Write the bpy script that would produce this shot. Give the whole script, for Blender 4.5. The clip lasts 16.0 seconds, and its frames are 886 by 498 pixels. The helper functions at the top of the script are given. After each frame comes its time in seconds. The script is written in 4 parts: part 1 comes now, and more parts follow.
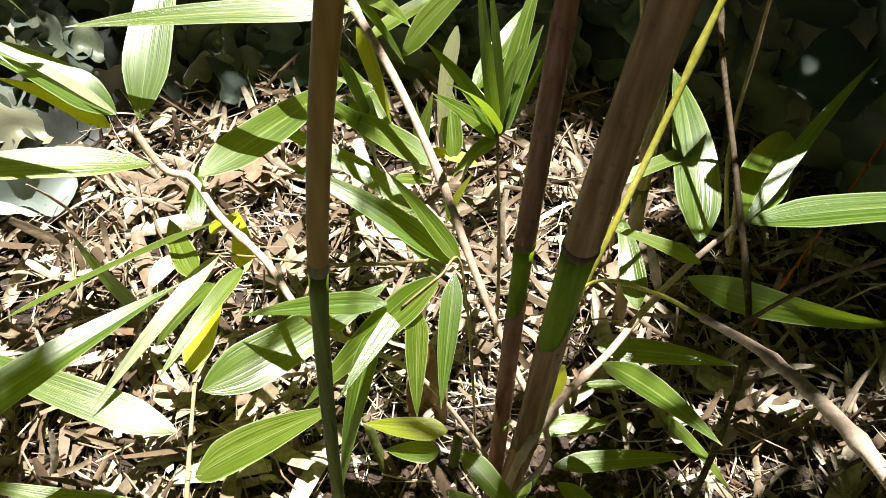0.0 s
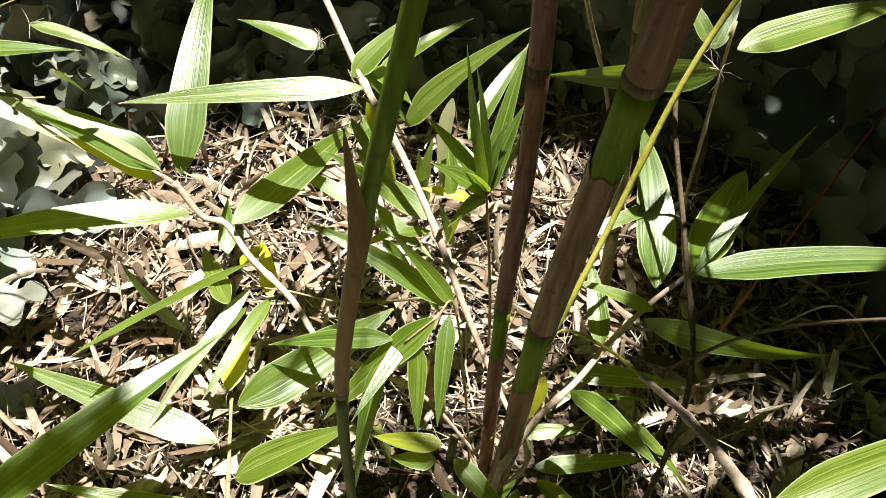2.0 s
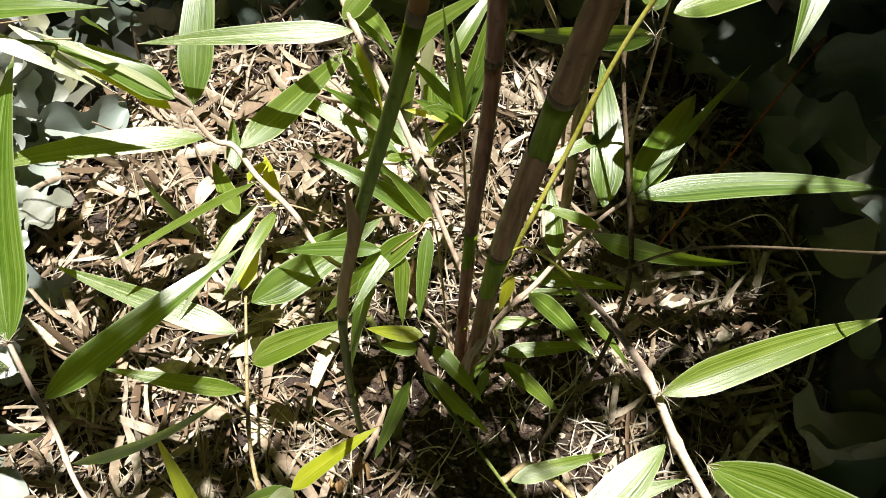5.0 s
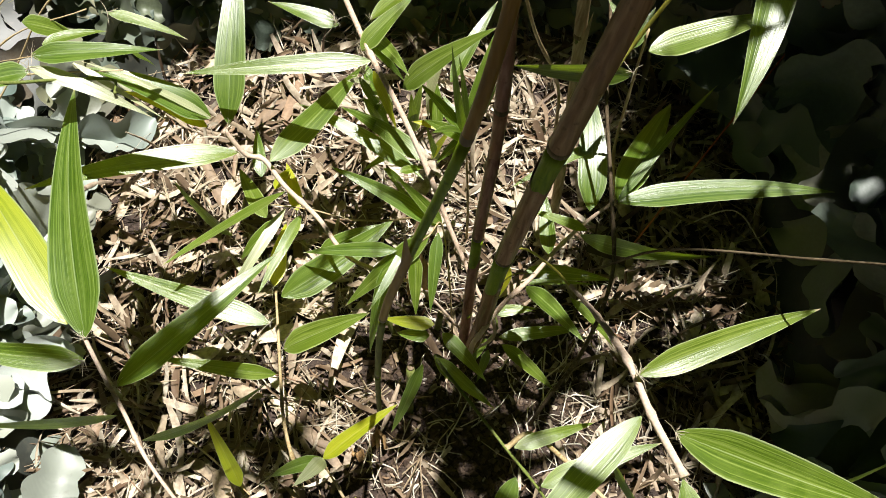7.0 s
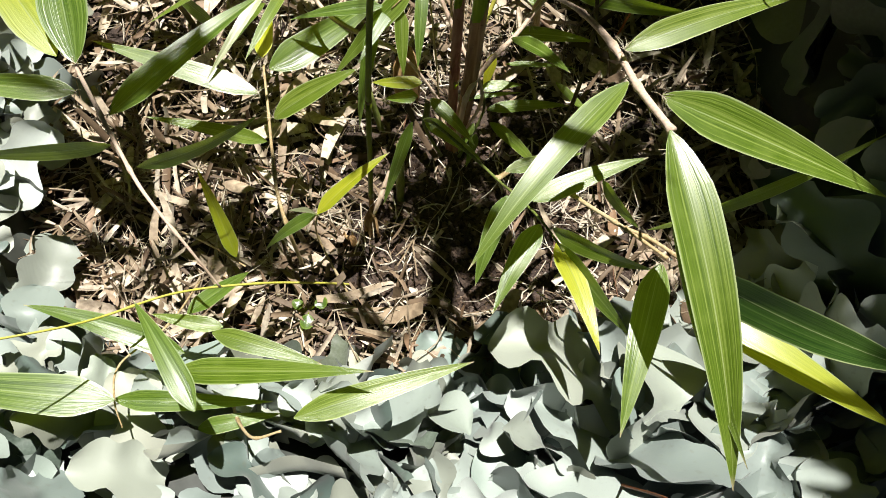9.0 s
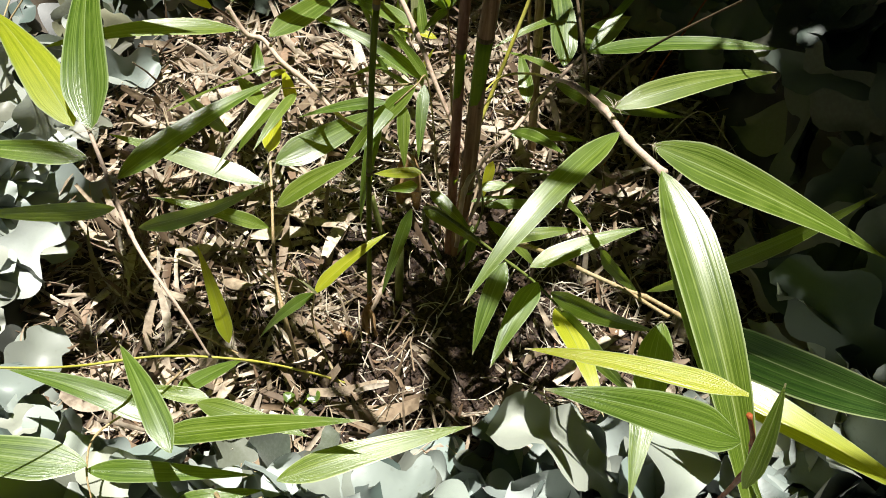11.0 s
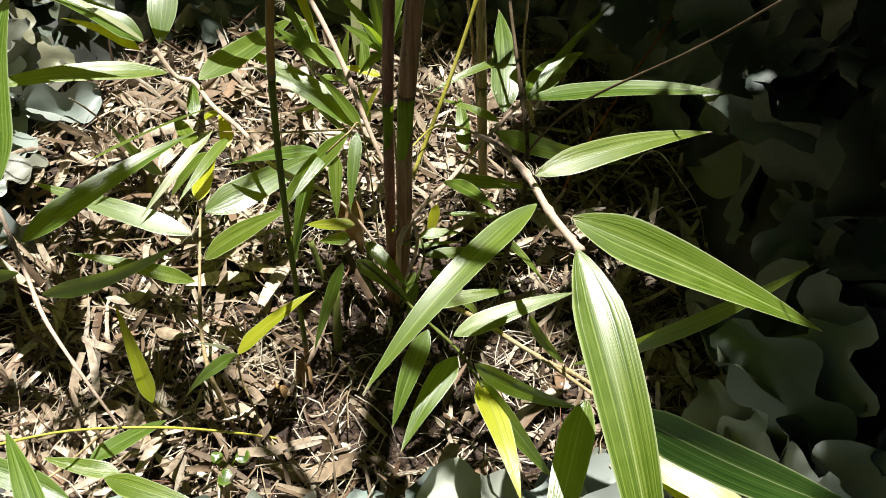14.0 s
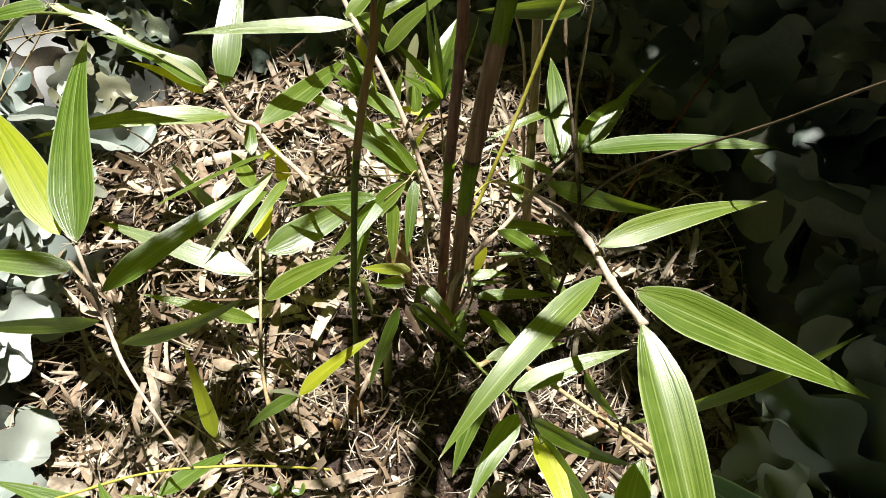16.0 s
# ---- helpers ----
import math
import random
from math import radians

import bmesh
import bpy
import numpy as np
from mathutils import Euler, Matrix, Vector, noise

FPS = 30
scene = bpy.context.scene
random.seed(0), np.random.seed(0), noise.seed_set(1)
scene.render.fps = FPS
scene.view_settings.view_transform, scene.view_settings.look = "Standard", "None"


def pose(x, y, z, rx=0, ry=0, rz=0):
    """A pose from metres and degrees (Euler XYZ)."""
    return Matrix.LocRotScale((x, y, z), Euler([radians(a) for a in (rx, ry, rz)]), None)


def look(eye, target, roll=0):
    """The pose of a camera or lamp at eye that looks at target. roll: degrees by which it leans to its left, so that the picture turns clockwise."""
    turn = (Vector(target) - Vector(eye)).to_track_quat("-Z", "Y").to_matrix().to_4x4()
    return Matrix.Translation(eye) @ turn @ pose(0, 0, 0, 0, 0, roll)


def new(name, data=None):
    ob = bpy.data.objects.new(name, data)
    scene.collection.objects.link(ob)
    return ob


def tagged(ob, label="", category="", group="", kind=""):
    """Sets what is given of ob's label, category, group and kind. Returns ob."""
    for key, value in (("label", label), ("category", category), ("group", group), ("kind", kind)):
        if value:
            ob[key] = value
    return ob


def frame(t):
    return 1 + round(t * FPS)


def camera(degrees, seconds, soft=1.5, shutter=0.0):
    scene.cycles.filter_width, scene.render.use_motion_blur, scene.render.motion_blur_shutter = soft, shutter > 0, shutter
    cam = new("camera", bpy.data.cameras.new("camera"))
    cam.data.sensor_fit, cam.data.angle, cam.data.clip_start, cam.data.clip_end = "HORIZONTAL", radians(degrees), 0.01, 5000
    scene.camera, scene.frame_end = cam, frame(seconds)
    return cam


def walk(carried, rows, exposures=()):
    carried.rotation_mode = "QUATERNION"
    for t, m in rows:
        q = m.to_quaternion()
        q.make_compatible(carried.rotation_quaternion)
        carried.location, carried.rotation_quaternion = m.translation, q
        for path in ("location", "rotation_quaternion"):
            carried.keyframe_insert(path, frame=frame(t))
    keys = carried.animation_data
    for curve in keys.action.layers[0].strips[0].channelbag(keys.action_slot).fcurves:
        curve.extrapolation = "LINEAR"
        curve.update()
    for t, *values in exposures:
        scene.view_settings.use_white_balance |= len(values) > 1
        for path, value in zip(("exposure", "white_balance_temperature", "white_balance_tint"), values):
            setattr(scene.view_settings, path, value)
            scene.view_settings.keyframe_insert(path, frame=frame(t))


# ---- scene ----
cam = camera(59.4, 16.0, soft=0.8)
PATH = [
    (0, (0.051, 0.073, 0.55), (0.009, 1.22, -1.088), 0.8),
    (0.5, (0.051, 0.081, 0.583), (-0.01, 1.184, -1.084), -0.1),
    (1, (0.051, 0.074, 0.604), (-0.004, 1.186, -1.058), 0.3),
    (1.5, (0.052, 0.077, 0.626), (0.004, 1.156, -1.057), 0.7),
    (2, (0.058, 0.079, 0.65), (-0.001, 1.116, -1.059), 0.0),
    (2.5, (0.068, 0.082, 0.671), (-0.01, 1.049, -1.078), -1.3),
    (3, (0.073, 0.081, 0.689), (0.006, 1.001, -1.085), -0.9),
    (3.5, (0.072, 0.08, 0.707), (0.031, 0.952, -1.092), 0.6),
    (4, (0.065, 0.08, 0.727), (0.054, 0.885, -1.104), 2.2),
    (4.5, (0.065, 0.077, 0.743), (0.042, 0.831, -1.109), 1.2),
    (4.7, (0.067, 0.074, 0.742), (0.044, 0.821, -1.114), 1.5),
    (6.8, (0.049, 0.059, 0.834), (0.066, 0.752, -1.042), 3.8),
    (7, (0.046, 0.06, 0.838), (0.069, 0.733, -1.045), 4.2),
    (7.5, (0.043, 0.042, 0.856), (0.071, 0.67, -1.042), 4.2),
    (8, (0.039, -0.012, 0.851), (0.084, 0.586, -1.057), 5.4),
    (8.5, (0.04, -0.074, 0.828), (0.102, 0.528, -1.078), 6.1),
    (8.7, (0.043, -0.1, 0.808), (0.108, 0.499, -1.099), 6.2),
    (10.8, (0.05, -0.226, 0.728), (0.109, 0.853, -0.955), 4.1),
    (11, (0.052, -0.228, 0.732), (0.102, 0.859, -0.946), 3.6),
    (11.5, (0.067, -0.228, 0.73), (0.106, 0.874, -0.938), 3.3),
    (12, (0.081, -0.224, 0.73), (0.114, 0.887, -0.934), 3.0),
    (12.5, (0.094, -0.205, 0.729), (0.133, 0.903, -0.936), 3.1),
    (13, (0.113, -0.192, 0.729), (0.154, 0.897, -0.948), 3.1),
    (13.5, (0.112, -0.179, 0.726), (0.173, 0.901, -0.957), 4.1),
    (14, (0.112, -0.166, 0.739), (0.162, 0.91, -0.946), 3.6),
    (14.5, (0.104, -0.158, 0.745), (0.152, 0.918, -0.941), 3.8),
    (15, (0.096, -0.155, 0.753), (0.142, 0.906, -0.942), 3.9),
    (15.5, (0.083, -0.149, 0.766), (0.113, 0.901, -0.936), 3.4),
    (16, (0.069, -0.134, 0.789), (0.095, 0.913, -0.915), 3.7),
]
walk(cam, [(t, look(eye, target, roll)) for t, eye, target, roll in PATH], ((0, 1.55), (3, 1.43), (8, 1.06), (12, 1.0), (16, 1.20)))

# ---------------------------------------------------------------- light
SUN_WAY = Vector((0.08, 0.24, 1.0)).normalized()
world = bpy.data.worlds.new("garden_sky")
scene.world = world
world.use_nodes = True
wn = world.node_tree.nodes
sky = wn.new("ShaderNodeTexSky")
sky.sky_type, sky.sun_disc = "NISHITA", False
sky.dust_density, sky.ozone_density = 2.0, 1.0
sky.sun_elevation = math.asin(SUN_WAY.z)
sky.sun_rotation = math.atan2(SUN_WAY.x, SUN_WAY.y)
wn["Background"].inputs["Strength"].default_value = 0.0015
world.node_tree.links.new(sky.outputs["Color"], wn["Background"].inputs["Color"])
sun_data = bpy.data.lights.new("sun", "SUN")
sun_data.energy, sun_data.angle, sun_data.color = 5.2, radians(0.53), (1.0, 0.968, 0.92)
sun = new("sun", sun_data)
sun.matrix_world = look(SUN_WAY * 5, (0, 0, 0))
scene.view_settings.exposure = 1.62


# ---------------------------------------------------------------- materials
def material(name):
    m = bpy.data.materials.new(name)
    m.use_nodes = True
    nt = m.node_tree
    return m, nt, nt.nodes["Principled BSDF"]


def node(nt, kind, **values):
    n = nt.nodes.new(kind)
    for key, value in values.items():
        n.inputs[key].default_value = value
    return n


def ramp(nt, source, stops):
    n = nt.nodes.new("ShaderNodeValToRGB")
    e = n.color_ramp.elements
    while len(e) < len(stops):
        e.new(0.5)
    for item, (at, colour) in zip(e, stops):
        item.position, item.color = at, (*colour, 1)
    nt.links.new(source, n.inputs["Fac"])
    return n.outputs["Color"]


def mix(nt, fac, a, b, way="MIX"):
    n = nt.nodes.new("ShaderNodeMix")
    n.data_type, n.blend_type = "RGBA", way
    for socket, value in ((n.inputs[0], fac), (n.inputs[6], a), (n.inputs[7], b)):
        if isinstance(value, (int, float)):
            socket.default_value = value
        elif isinstance(value, tuple):
            socket.default_value = (*value, 1)
        else:
            nt.links.new(value, socket)
    return n.outputs[2]


def noise_of(nt, coords, scale, stretch=(1, 1, 1), detail=4.0, offset=None):
    mp = nt.nodes.new("ShaderNodeMapping")
    mp.inputs["Scale"].default_value = stretch
    nt.links.new(coords, mp.inputs["Vector"])
    if offset is not None:
        nt.links.new(offset, mp.inputs["Location"])
    n = node(nt, "ShaderNodeTexNoise", Scale=scale, Detail=detail)
    nt.links.new(mp.outputs["Vector"], n.inputs["Vector"])
    return n.outputs["Fac"]


def bump(nt, b, height, strength, distance):
    n = node(nt, "ShaderNodeBump", Strength=strength, Distance=distance)
    nt.links.new(height, n.inputs["Height"])
    nt.links.new(n.outputs["Normal"], b.inputs["Normal"])
    return n.outputs["Normal"]


def leaf_material(name, dark, mid, light, glow, share, spots=0.0, gloss=0.31, shine=1.0):
    """Living bamboo leaf: parallel veins along v, pale midrib and margin, light that passes through."""
    m, nt, b = material(name)
    uv = nt.nodes.new("ShaderNodeUVMap").outputs["UV"]
    info = nt.nodes.new("ShaderNodeObjectInfo")
    geo = nt.nodes.new("ShaderNodeTexCoord").outputs["Object"]
    veins = noise_of(nt, uv, 1.0, (26, 0.5, 1), 2.0, info.outputs["Random"])
    bands = noise_of(nt, uv, 1.0, (9, 0.9, 1), 2.0, info.outputs["Random"])
    blotch = noise_of(nt, geo, 55, detail=5.0)
    both = node(nt, "ShaderNodeMath")
    both.operation = "MULTIPLY_ADD"
    both.inputs[1].default_value = 0.45
    nt.links.new(veins, both.inputs[0])
    half = node(nt, "ShaderNodeMath")
    half.operation = "MULTIPLY"
    half.inputs[1].default_value = 0.55
    nt.links.new(bands, half.inputs[0])
    nt.links.new(half.outputs[0], both.inputs[2])
    colour = ramp(nt, both.outputs[0], ((0.38, dark), (0.5, mid), (0.60, light)))
    colour = mix(nt, ramp(nt, blotch, ((0.45, (0, 0, 0)), (0.75, (0.35, 0.35, 0.35)))), colour, light)
    sep = nt.nodes.new("ShaderNodeSeparateXYZ")
    nt.links.new(uv, sep.inputs[0])
    rib = node(nt, "ShaderNodeMath")
    rib.operation = "ABSOLUTE"
    nt.links.new(sep.outputs["X"], rib.inputs[0])
    margin = ramp(nt, rib.outputs[0], ((0.0, (0.8, 0.8, 0.8)), (0.035, (0, 0, 0)), (0.90, (0, 0, 0)), (0.97, (0.95, 0.95, 0.95))))
    colour = mix(nt, margin, colour, (0.36, 0.44, 0.20))
    tip = ramp(nt, sep.outputs["Y"], ((0.95, (0, 0, 0)), (0.985, (0.9, 0.9, 0.9))))
    colour = mix(nt, tip, colour, (0.46, 0.38, 0.24))
    if spots:
        dots = node(nt, "ShaderNodeTexVoronoi", Scale=420.0)
        nt.links.new(geo, dots.inputs["Vector"])
        colour = mix(nt, ramp(nt, dots.outputs["Distance"], ((0.1, (spots, spots, spots)), (0.24, (0, 0, 0)))), colour, (0.10, 0.055, 0.015))
    hue = node(nt, "ShaderNodeHueSaturation", Saturation=1.0)
    span = nt.nodes.new("ShaderNodeMapRange")
    nt.links.new(info.outputs["Random"], span.inputs["Value"])
    span.inputs["To Min"].default_value, span.inputs["To Max"].default_value = 0.49, 0.515
    value = nt.nodes.new("ShaderNodeMapRange")
    nt.links.new(info.outputs["Random"], value.inputs["Value"])
    value.inputs["To Min"].default_value, value.inputs["To Max"].default_value = 1.15, 0.85
    nt.links.new(span.outputs[0], hue.inputs["Hue"])
    nt.links.new(value.outputs[0], hue.inputs["Value"])
    nt.links.new(colour, hue.inputs["Color"])
    nt.links.new(hue.outputs["Color"], b.inputs["Base Color"])
    b.inputs["Roughness"].default_value = gloss
    b.inputs["Specular IOR Level"].default_value = shine
    b.inputs["Coat Weight"].default_value = 0.2 * shine
    b.inputs["Coat Roughness"].default_value = 0.44
    b.inputs["Coat IOR"].default_value = 1.6
    turn = nt.nodes.new("ShaderNodeMath")
    turn.operation = "MULTIPLY"
    turn.inputs[1].default_value = 31.0
    nt.links.new(sep.outputs["X"], turn.inputs[0])
    rows = nt.nodes.new("ShaderNodeMath")
    rows.operation = "SINE"
    nt.links.new(turn.outputs[0], rows.inputs[0])
    ribs = nt.nodes.new("ShaderNodeMath")
    ribs.operation = "MULTIPLY_ADD"
    ribs.inputs[1].default_value = 0.045
    nt.links.new(rows.outputs[0], ribs.inputs[0])
    nt.links.new(both.outputs[0], ribs.inputs[2])
    normal = bump(nt, b, ribs.outputs[0], 0.42, 0.0010)
    through_ = node(nt, "ShaderNodeBsdfTranslucent")
    nt.links.new(mix(nt, 0.8, hue.outputs["Color"], glow), through_.inputs["Color"])
    nt.links.new(normal, through_.inputs["Normal"])
    blend = node(nt, "ShaderNodeMixShader", Fac=share)
    nt.links.new(b.outputs[0], blend.inputs[1])
    nt.links.new(through_.outputs[0], blend.inputs[2])
    nt.links.new(blend.outputs[0], nt.nodes["Material Output"].inputs["Surface"])
    return m


LEAF = {
    "green": leaf_material("bamboo_leaf_green", (0.044, 0.092, 0.006), (0.092, 0.158, 0.011), (0.21, 0.285, 0.055), (0.40, 0.56, 0.02), 0.40),
    "yellow": leaf_material("bamboo_leaf_yellowing", (0.25, 0.31, 0.010), (0.36, 0.41, 0.015), (0.48, 0.50, 0.035), (0.78, 0.79, 0.02), 0.5),
    "pale": leaf_material("bamboo_leaf_bleached", (0.24, 0.28, 0.13), (0.34, 0.37, 0.20), (0.46, 0.47, 0.29), (0.52, 0.54, 0.26), 0.35),
    # Leaf green darkened to imitate shade on one broad leaf; crown foliage shares it.
    "shade_tone": leaf_material("bamboo_leaf_shade_green", (0.020, 0.058, 0.008), (0.038, 0.088, 0.012), (0.075, 0.140, 0.028), (0.10, 0.22, 0.01), 0.22, gloss=0.5, shine=0.25),
    "spotted": leaf_material("bamboo_leaf_spotted", (0.04, 0.10, 0.008), (0.075, 0.15, 0.014), (0.14, 0.22, 0.035), (0.40, 0.52, 0.02), 0.38, 0.85),
}
LEAF_LABEL = {"yellow": "yellowing backlit leaf", "pale": "bleached pale leaf", "spotted": "leaf speckled with brown spots", "shade_tone": "broad green leaf toned dark for shade"}


def stem_material(name, stops, rough=0.45, fibre=(90, 90, 6), patch=30.0, dirty=0.5):
    m, nt, b = material(name)
    geo = nt.nodes.new("ShaderNodeTexCoord").outputs["Object"]
    fibres = noise_of(nt, geo, 6.0, fibre, 4.0)
    stains = noise_of(nt, geo, patch, (1, 1, 0.6), 5.0)
    base = ramp(nt, fibres, stops)
    worn = mix(nt, ramp(nt, stains, ((0.42, (0, 0, 0)), (0.7, (0.55, 0.55, 0.55)))), base, stops[-1][1])
    dirt = mix(nt, ramp(nt, noise_of(nt, geo, 210.0), ((0.62, (0, 0, 0)), (0.75, (dirty, dirty, dirty)))), worn, tuple(0.4 * c for c in stops[0][1]))
    nt.links.new(dirt, b.inputs["Base Color"])
    b.inputs["Roughness"].default_value = rough
    b.inputs["Specular IOR Level"].default_value = 0.08
    bump(nt, b, fibres, 0.35, 0.0012)
    return m


SHEATH = stem_material("culm_sheath_brown", ((0.3, (0.130, 0.056, 0.042)), (0.5, (0.230, 0.108, 0.078)), (0.75, (0.380, 0.215, 0.155))), 0.26, (60, 60, 3), 18.0)
WARM_SHEATH = stem_material("culm_sheath_olive_brown", ((0.3, (0.130, 0.070, 0.036)), (0.5, (0.220, 0.122, 0.066)), (0.75, (0.370, 0.228, 0.130))), 0.26, (60, 60, 3), 18.0)
OLIVE_SHEATH = stem_material("culm_sheath_orange_brown", ((0.3, (0.162, 0.084, 0.016)), (0.5, (0.228, 0.126, 0.026)), (0.75, (0.324, 0.198, 0.050))), 0.38, (60, 60, 3), 18.0)
GREEN_CULM = stem_material("culm_green", ((0.3, (0.098, 0.167, 0.004)), (0.55, (0.155, 0.236, 0.008)), (0.8, (0.241, 0.322, 0.020))), 0.4)
DARK_GREEN_CULM = stem_material("culm_dark_olive_green", ((0.3, (0.046, 0.065, 0.003)), (0.55, (0.090, 0.119, 0.006)), (0.8, (0.156, 0.188, 0.014))), 0.45, (140, 140, 3))
PALE_CULM = stem_material("culm_mauve_brown", ((0.3, (0.183, 0.081, 0.044)), (0.55, (0.281, 0.138, 0.079)), (0.8, (0.390, 0.230, 0.131))), 0.30, (60, 60, 3), 18.0)
OLIVE_CULM = stem_material("culm_olive", ((0.3, (0.07, 0.10, 0.02)), (0.55, (0.12, 0.15, 0.035)), (0.8, (0.22, 0.22, 0.08))), 0.4)
NODE_RING = stem_material("node_ring_brown", ((0.3, (0.045, 0.028, 0.012)), (0.6, (0.11, 0.075, 0.03)), (0.8, (0.30, 0.25, 0.15))), 0.5)
YELLOW_STEM = stem_material("branch_yellow", ((0.3, (0.36, 0.34, 0.05)), (0.55, (0.48, 0.45, 0.07)), (0.8, (0.58, 0.55, 0.16))), 0.38, dirty=0.12)
TAN_STEM = stem_material("branch_tan", ((0.3, (0.22, 0.15, 0.07)), (0.55, (0.36, 0.27, 0.14)), (0.8, (0.52, 0.44, 0.28))), 0.5)
PINK_STEM = stem_material("branch_pinkish", ((0.3, (0.36, 0.25, 0.175)), (0.55, (0.48, 0.36, 0.27)), (0.8, (0.60, 0.50, 0.40))), 0.45, dirty=0.25)
BROWN_STEM = stem_material("branch_dead_brown", ((0.3, (0.05, 0.035, 0.02)), (0.55, (0.10, 0.075, 0.045)), (0.8, (0.22, 0.17, 0.11))), 0.6)
RUST_STEM = stem_material("stem_rust", ((0.3, (0.20, 0.05, 0.015)), (0.55, (0.32, 0.09, 0.03)), (0.8, (0.40, 0.17, 0.07))), 0.5)
HUSK = stem_material("culm_husk_tan", ((0.3, (0.30, 0.17, 0.07)), (0.55, (0.42, 0.27, 0.13)), (0.8, (0.52, 0.37, 0.20))), 0.5, (60, 60, 3), 18.0)
HAIR = stem_material("bristle_hair", ((0.3, (0.30, 0.25, 0.16)), (0.6, (0.42, 0.37, 0.27)), (0.8, (0.55, 0.50, 0.40))), 0.6)


def litter_material(name, stops, per_piece):
    m, nt, b = material(name)
    if per_piece:
        rnd = nt.nodes.new("ShaderNodeNewGeometry").outputs["Random Per Island"]
    else:
        rnd = nt.nodes.new("ShaderNodeObjectInfo").outputs["Random"]
    geo = nt.nodes.new("ShaderNodeTexCoord").outputs["Object"]
    base = ramp(nt, rnd, stops)
    grain = noise_of(nt, geo, 160.0, (1, 1, 1), 6.0)
    blotch = noise_of(nt, geo, 28.0, (1, 1, 1), 5.0)
    colour = mix(nt, ramp(nt, grain, ((0.35, (0.55, 0.55, 0.55)), (0.62, (0, 0, 0)))), base, (0.11, 0.075, 0.045))
    colour = mix(nt, ramp(nt, blotch, ((0.5, (0, 0, 0)), (0.72, (0.5, 0.5, 0.5)))), colour, (0.16, 0.115, 0.075))
    nt.links.new(colour, b.inputs["Base Color"])
    b.inputs["Roughness"].default_value = 0.62
    b.inputs["Specular IOR Level"].default_value = 0.35
    bump(nt, b, grain, 0.5, 0.002)
    return m


DRY = ((0.0, (0.062, 0.040, 0.023)), (0.2, (0.180, 0.124, 0.077)), (0.42, (0.298, 0.236, 0.161)), (0.62, (0.422, 0.357, 0.267)), (0.8, (0.617, 0.553, 0.445)), (0.88, (0.206, 0.127, 0.073)), (1.0, (0.057, 0.036, 0.022)))
BIG = ((0.0, (0.180, 0.118, 0.072)), (0.3, (0.381, 0.297, 0.197)), (0.6, (0.530, 0.446, 0.331)), (0.85, (0.678, 0.599, 0.475)), (1.0, (0.232, 0.138, 0.076)))
DRY_LEAF = litter_material("dry_leaf_tan", BIG, False)
DRY_BITS = litter_material("litter_tan", DRY, True)
STRAW = litter_material("straw_pale", ((0.0, (0.28, 0.20, 0.12)), (0.35, (0.46, 0.38, 0.26)), (0.7, (0.66, 0.61, 0.50)), (0.9, (0.60, 0.50, 0.34)), (1.0, (0.22, 0.10, 0.06))), True)
WHITE_STRAW = litter_material("straw_bleached", ((0.0, (0.52, 0.46, 0.36)), (0.5, (0.68, 0.64, 0.55)), (1.0, (0.60, 0.52, 0.40))), False)
CRUMB = litter_material("soil_crumb", ((0.0, (0.03, 0.018, 0.013)), (0.7, (0.07, 0.045, 0.033)), (0.93, (0.12, 0.085, 0.065)), (1.0, (0.45, 0.40, 0.34))), True)


def soil_material():
    m, nt, b = material("soil_dark")
    geo = nt.nodes.new("ShaderNodeTexCoord").outputs["Object"]
    fine = noise_of(nt, geo, 240.0, detail=8.0)
    broad = noise_of(nt, geo, 9.0, detail=6.0)
    colour = ramp(nt, fine, ((0.3, (0.014, 0.008, 0.006)), (0.55, (0.038, 0.024, 0.017)), (0.75, (0.10, 0.068, 0.05))))
    colour = mix(nt, ramp(nt, broad, ((0.4, (0, 0, 0)), (0.7, (0.5, 0.5, 0.5)))), colour, (0.07, 0.046, 0.03))
    nt.links.new(colour, b.inputs["Base Color"])
    b.inputs["Roughness"].default_value = 0.9
    bump(nt, b, fine, 0.9, 0.006)
    return m


def net_material(name, stops, per_piece=False):
    m, nt, b = material(name)
    rnd = nt.nodes.new("ShaderNodeNewGeometry").outputs["Random Per Island"] if per_piece else nt.nodes.new("ShaderNodeObjectInfo").outputs["Random"]
    geo = nt.nodes.new("ShaderNodeTexCoord").outputs["Object"]
    weave = node(nt, "ShaderNodeTexWave", Scale=420.0, Distortion=1.5)
    nt.links.new(geo, weave.inputs["Vector"])
    fade = noise_of(nt, geo, 22.0, detail=5.0)
    base = ramp(nt, rnd, stops)
    colour = mix(nt, ramp(nt, fade, ((0.4, (0, 0, 0)), (0.7, (0.12, 0.12, 0.12)))), base, (0.28, 0.32, 0.28))
    colour = mix(nt, ramp(nt, noise_of(nt, geo, 130.0), ((0.6, (0, 0, 0)), (0.8, (0.4, 0.4, 0.4)))), colour, (0.10, 0.085, 0.06))
    nt.links.new(colour, b.inputs["Base Color"])
    b.inputs["Roughness"].default_value = 0.48
    b.inputs["Sheen Weight"].default_value = 0.15
    bump(nt, b, weave.outputs["Fac"], 0.07, 0.0004)
    return m


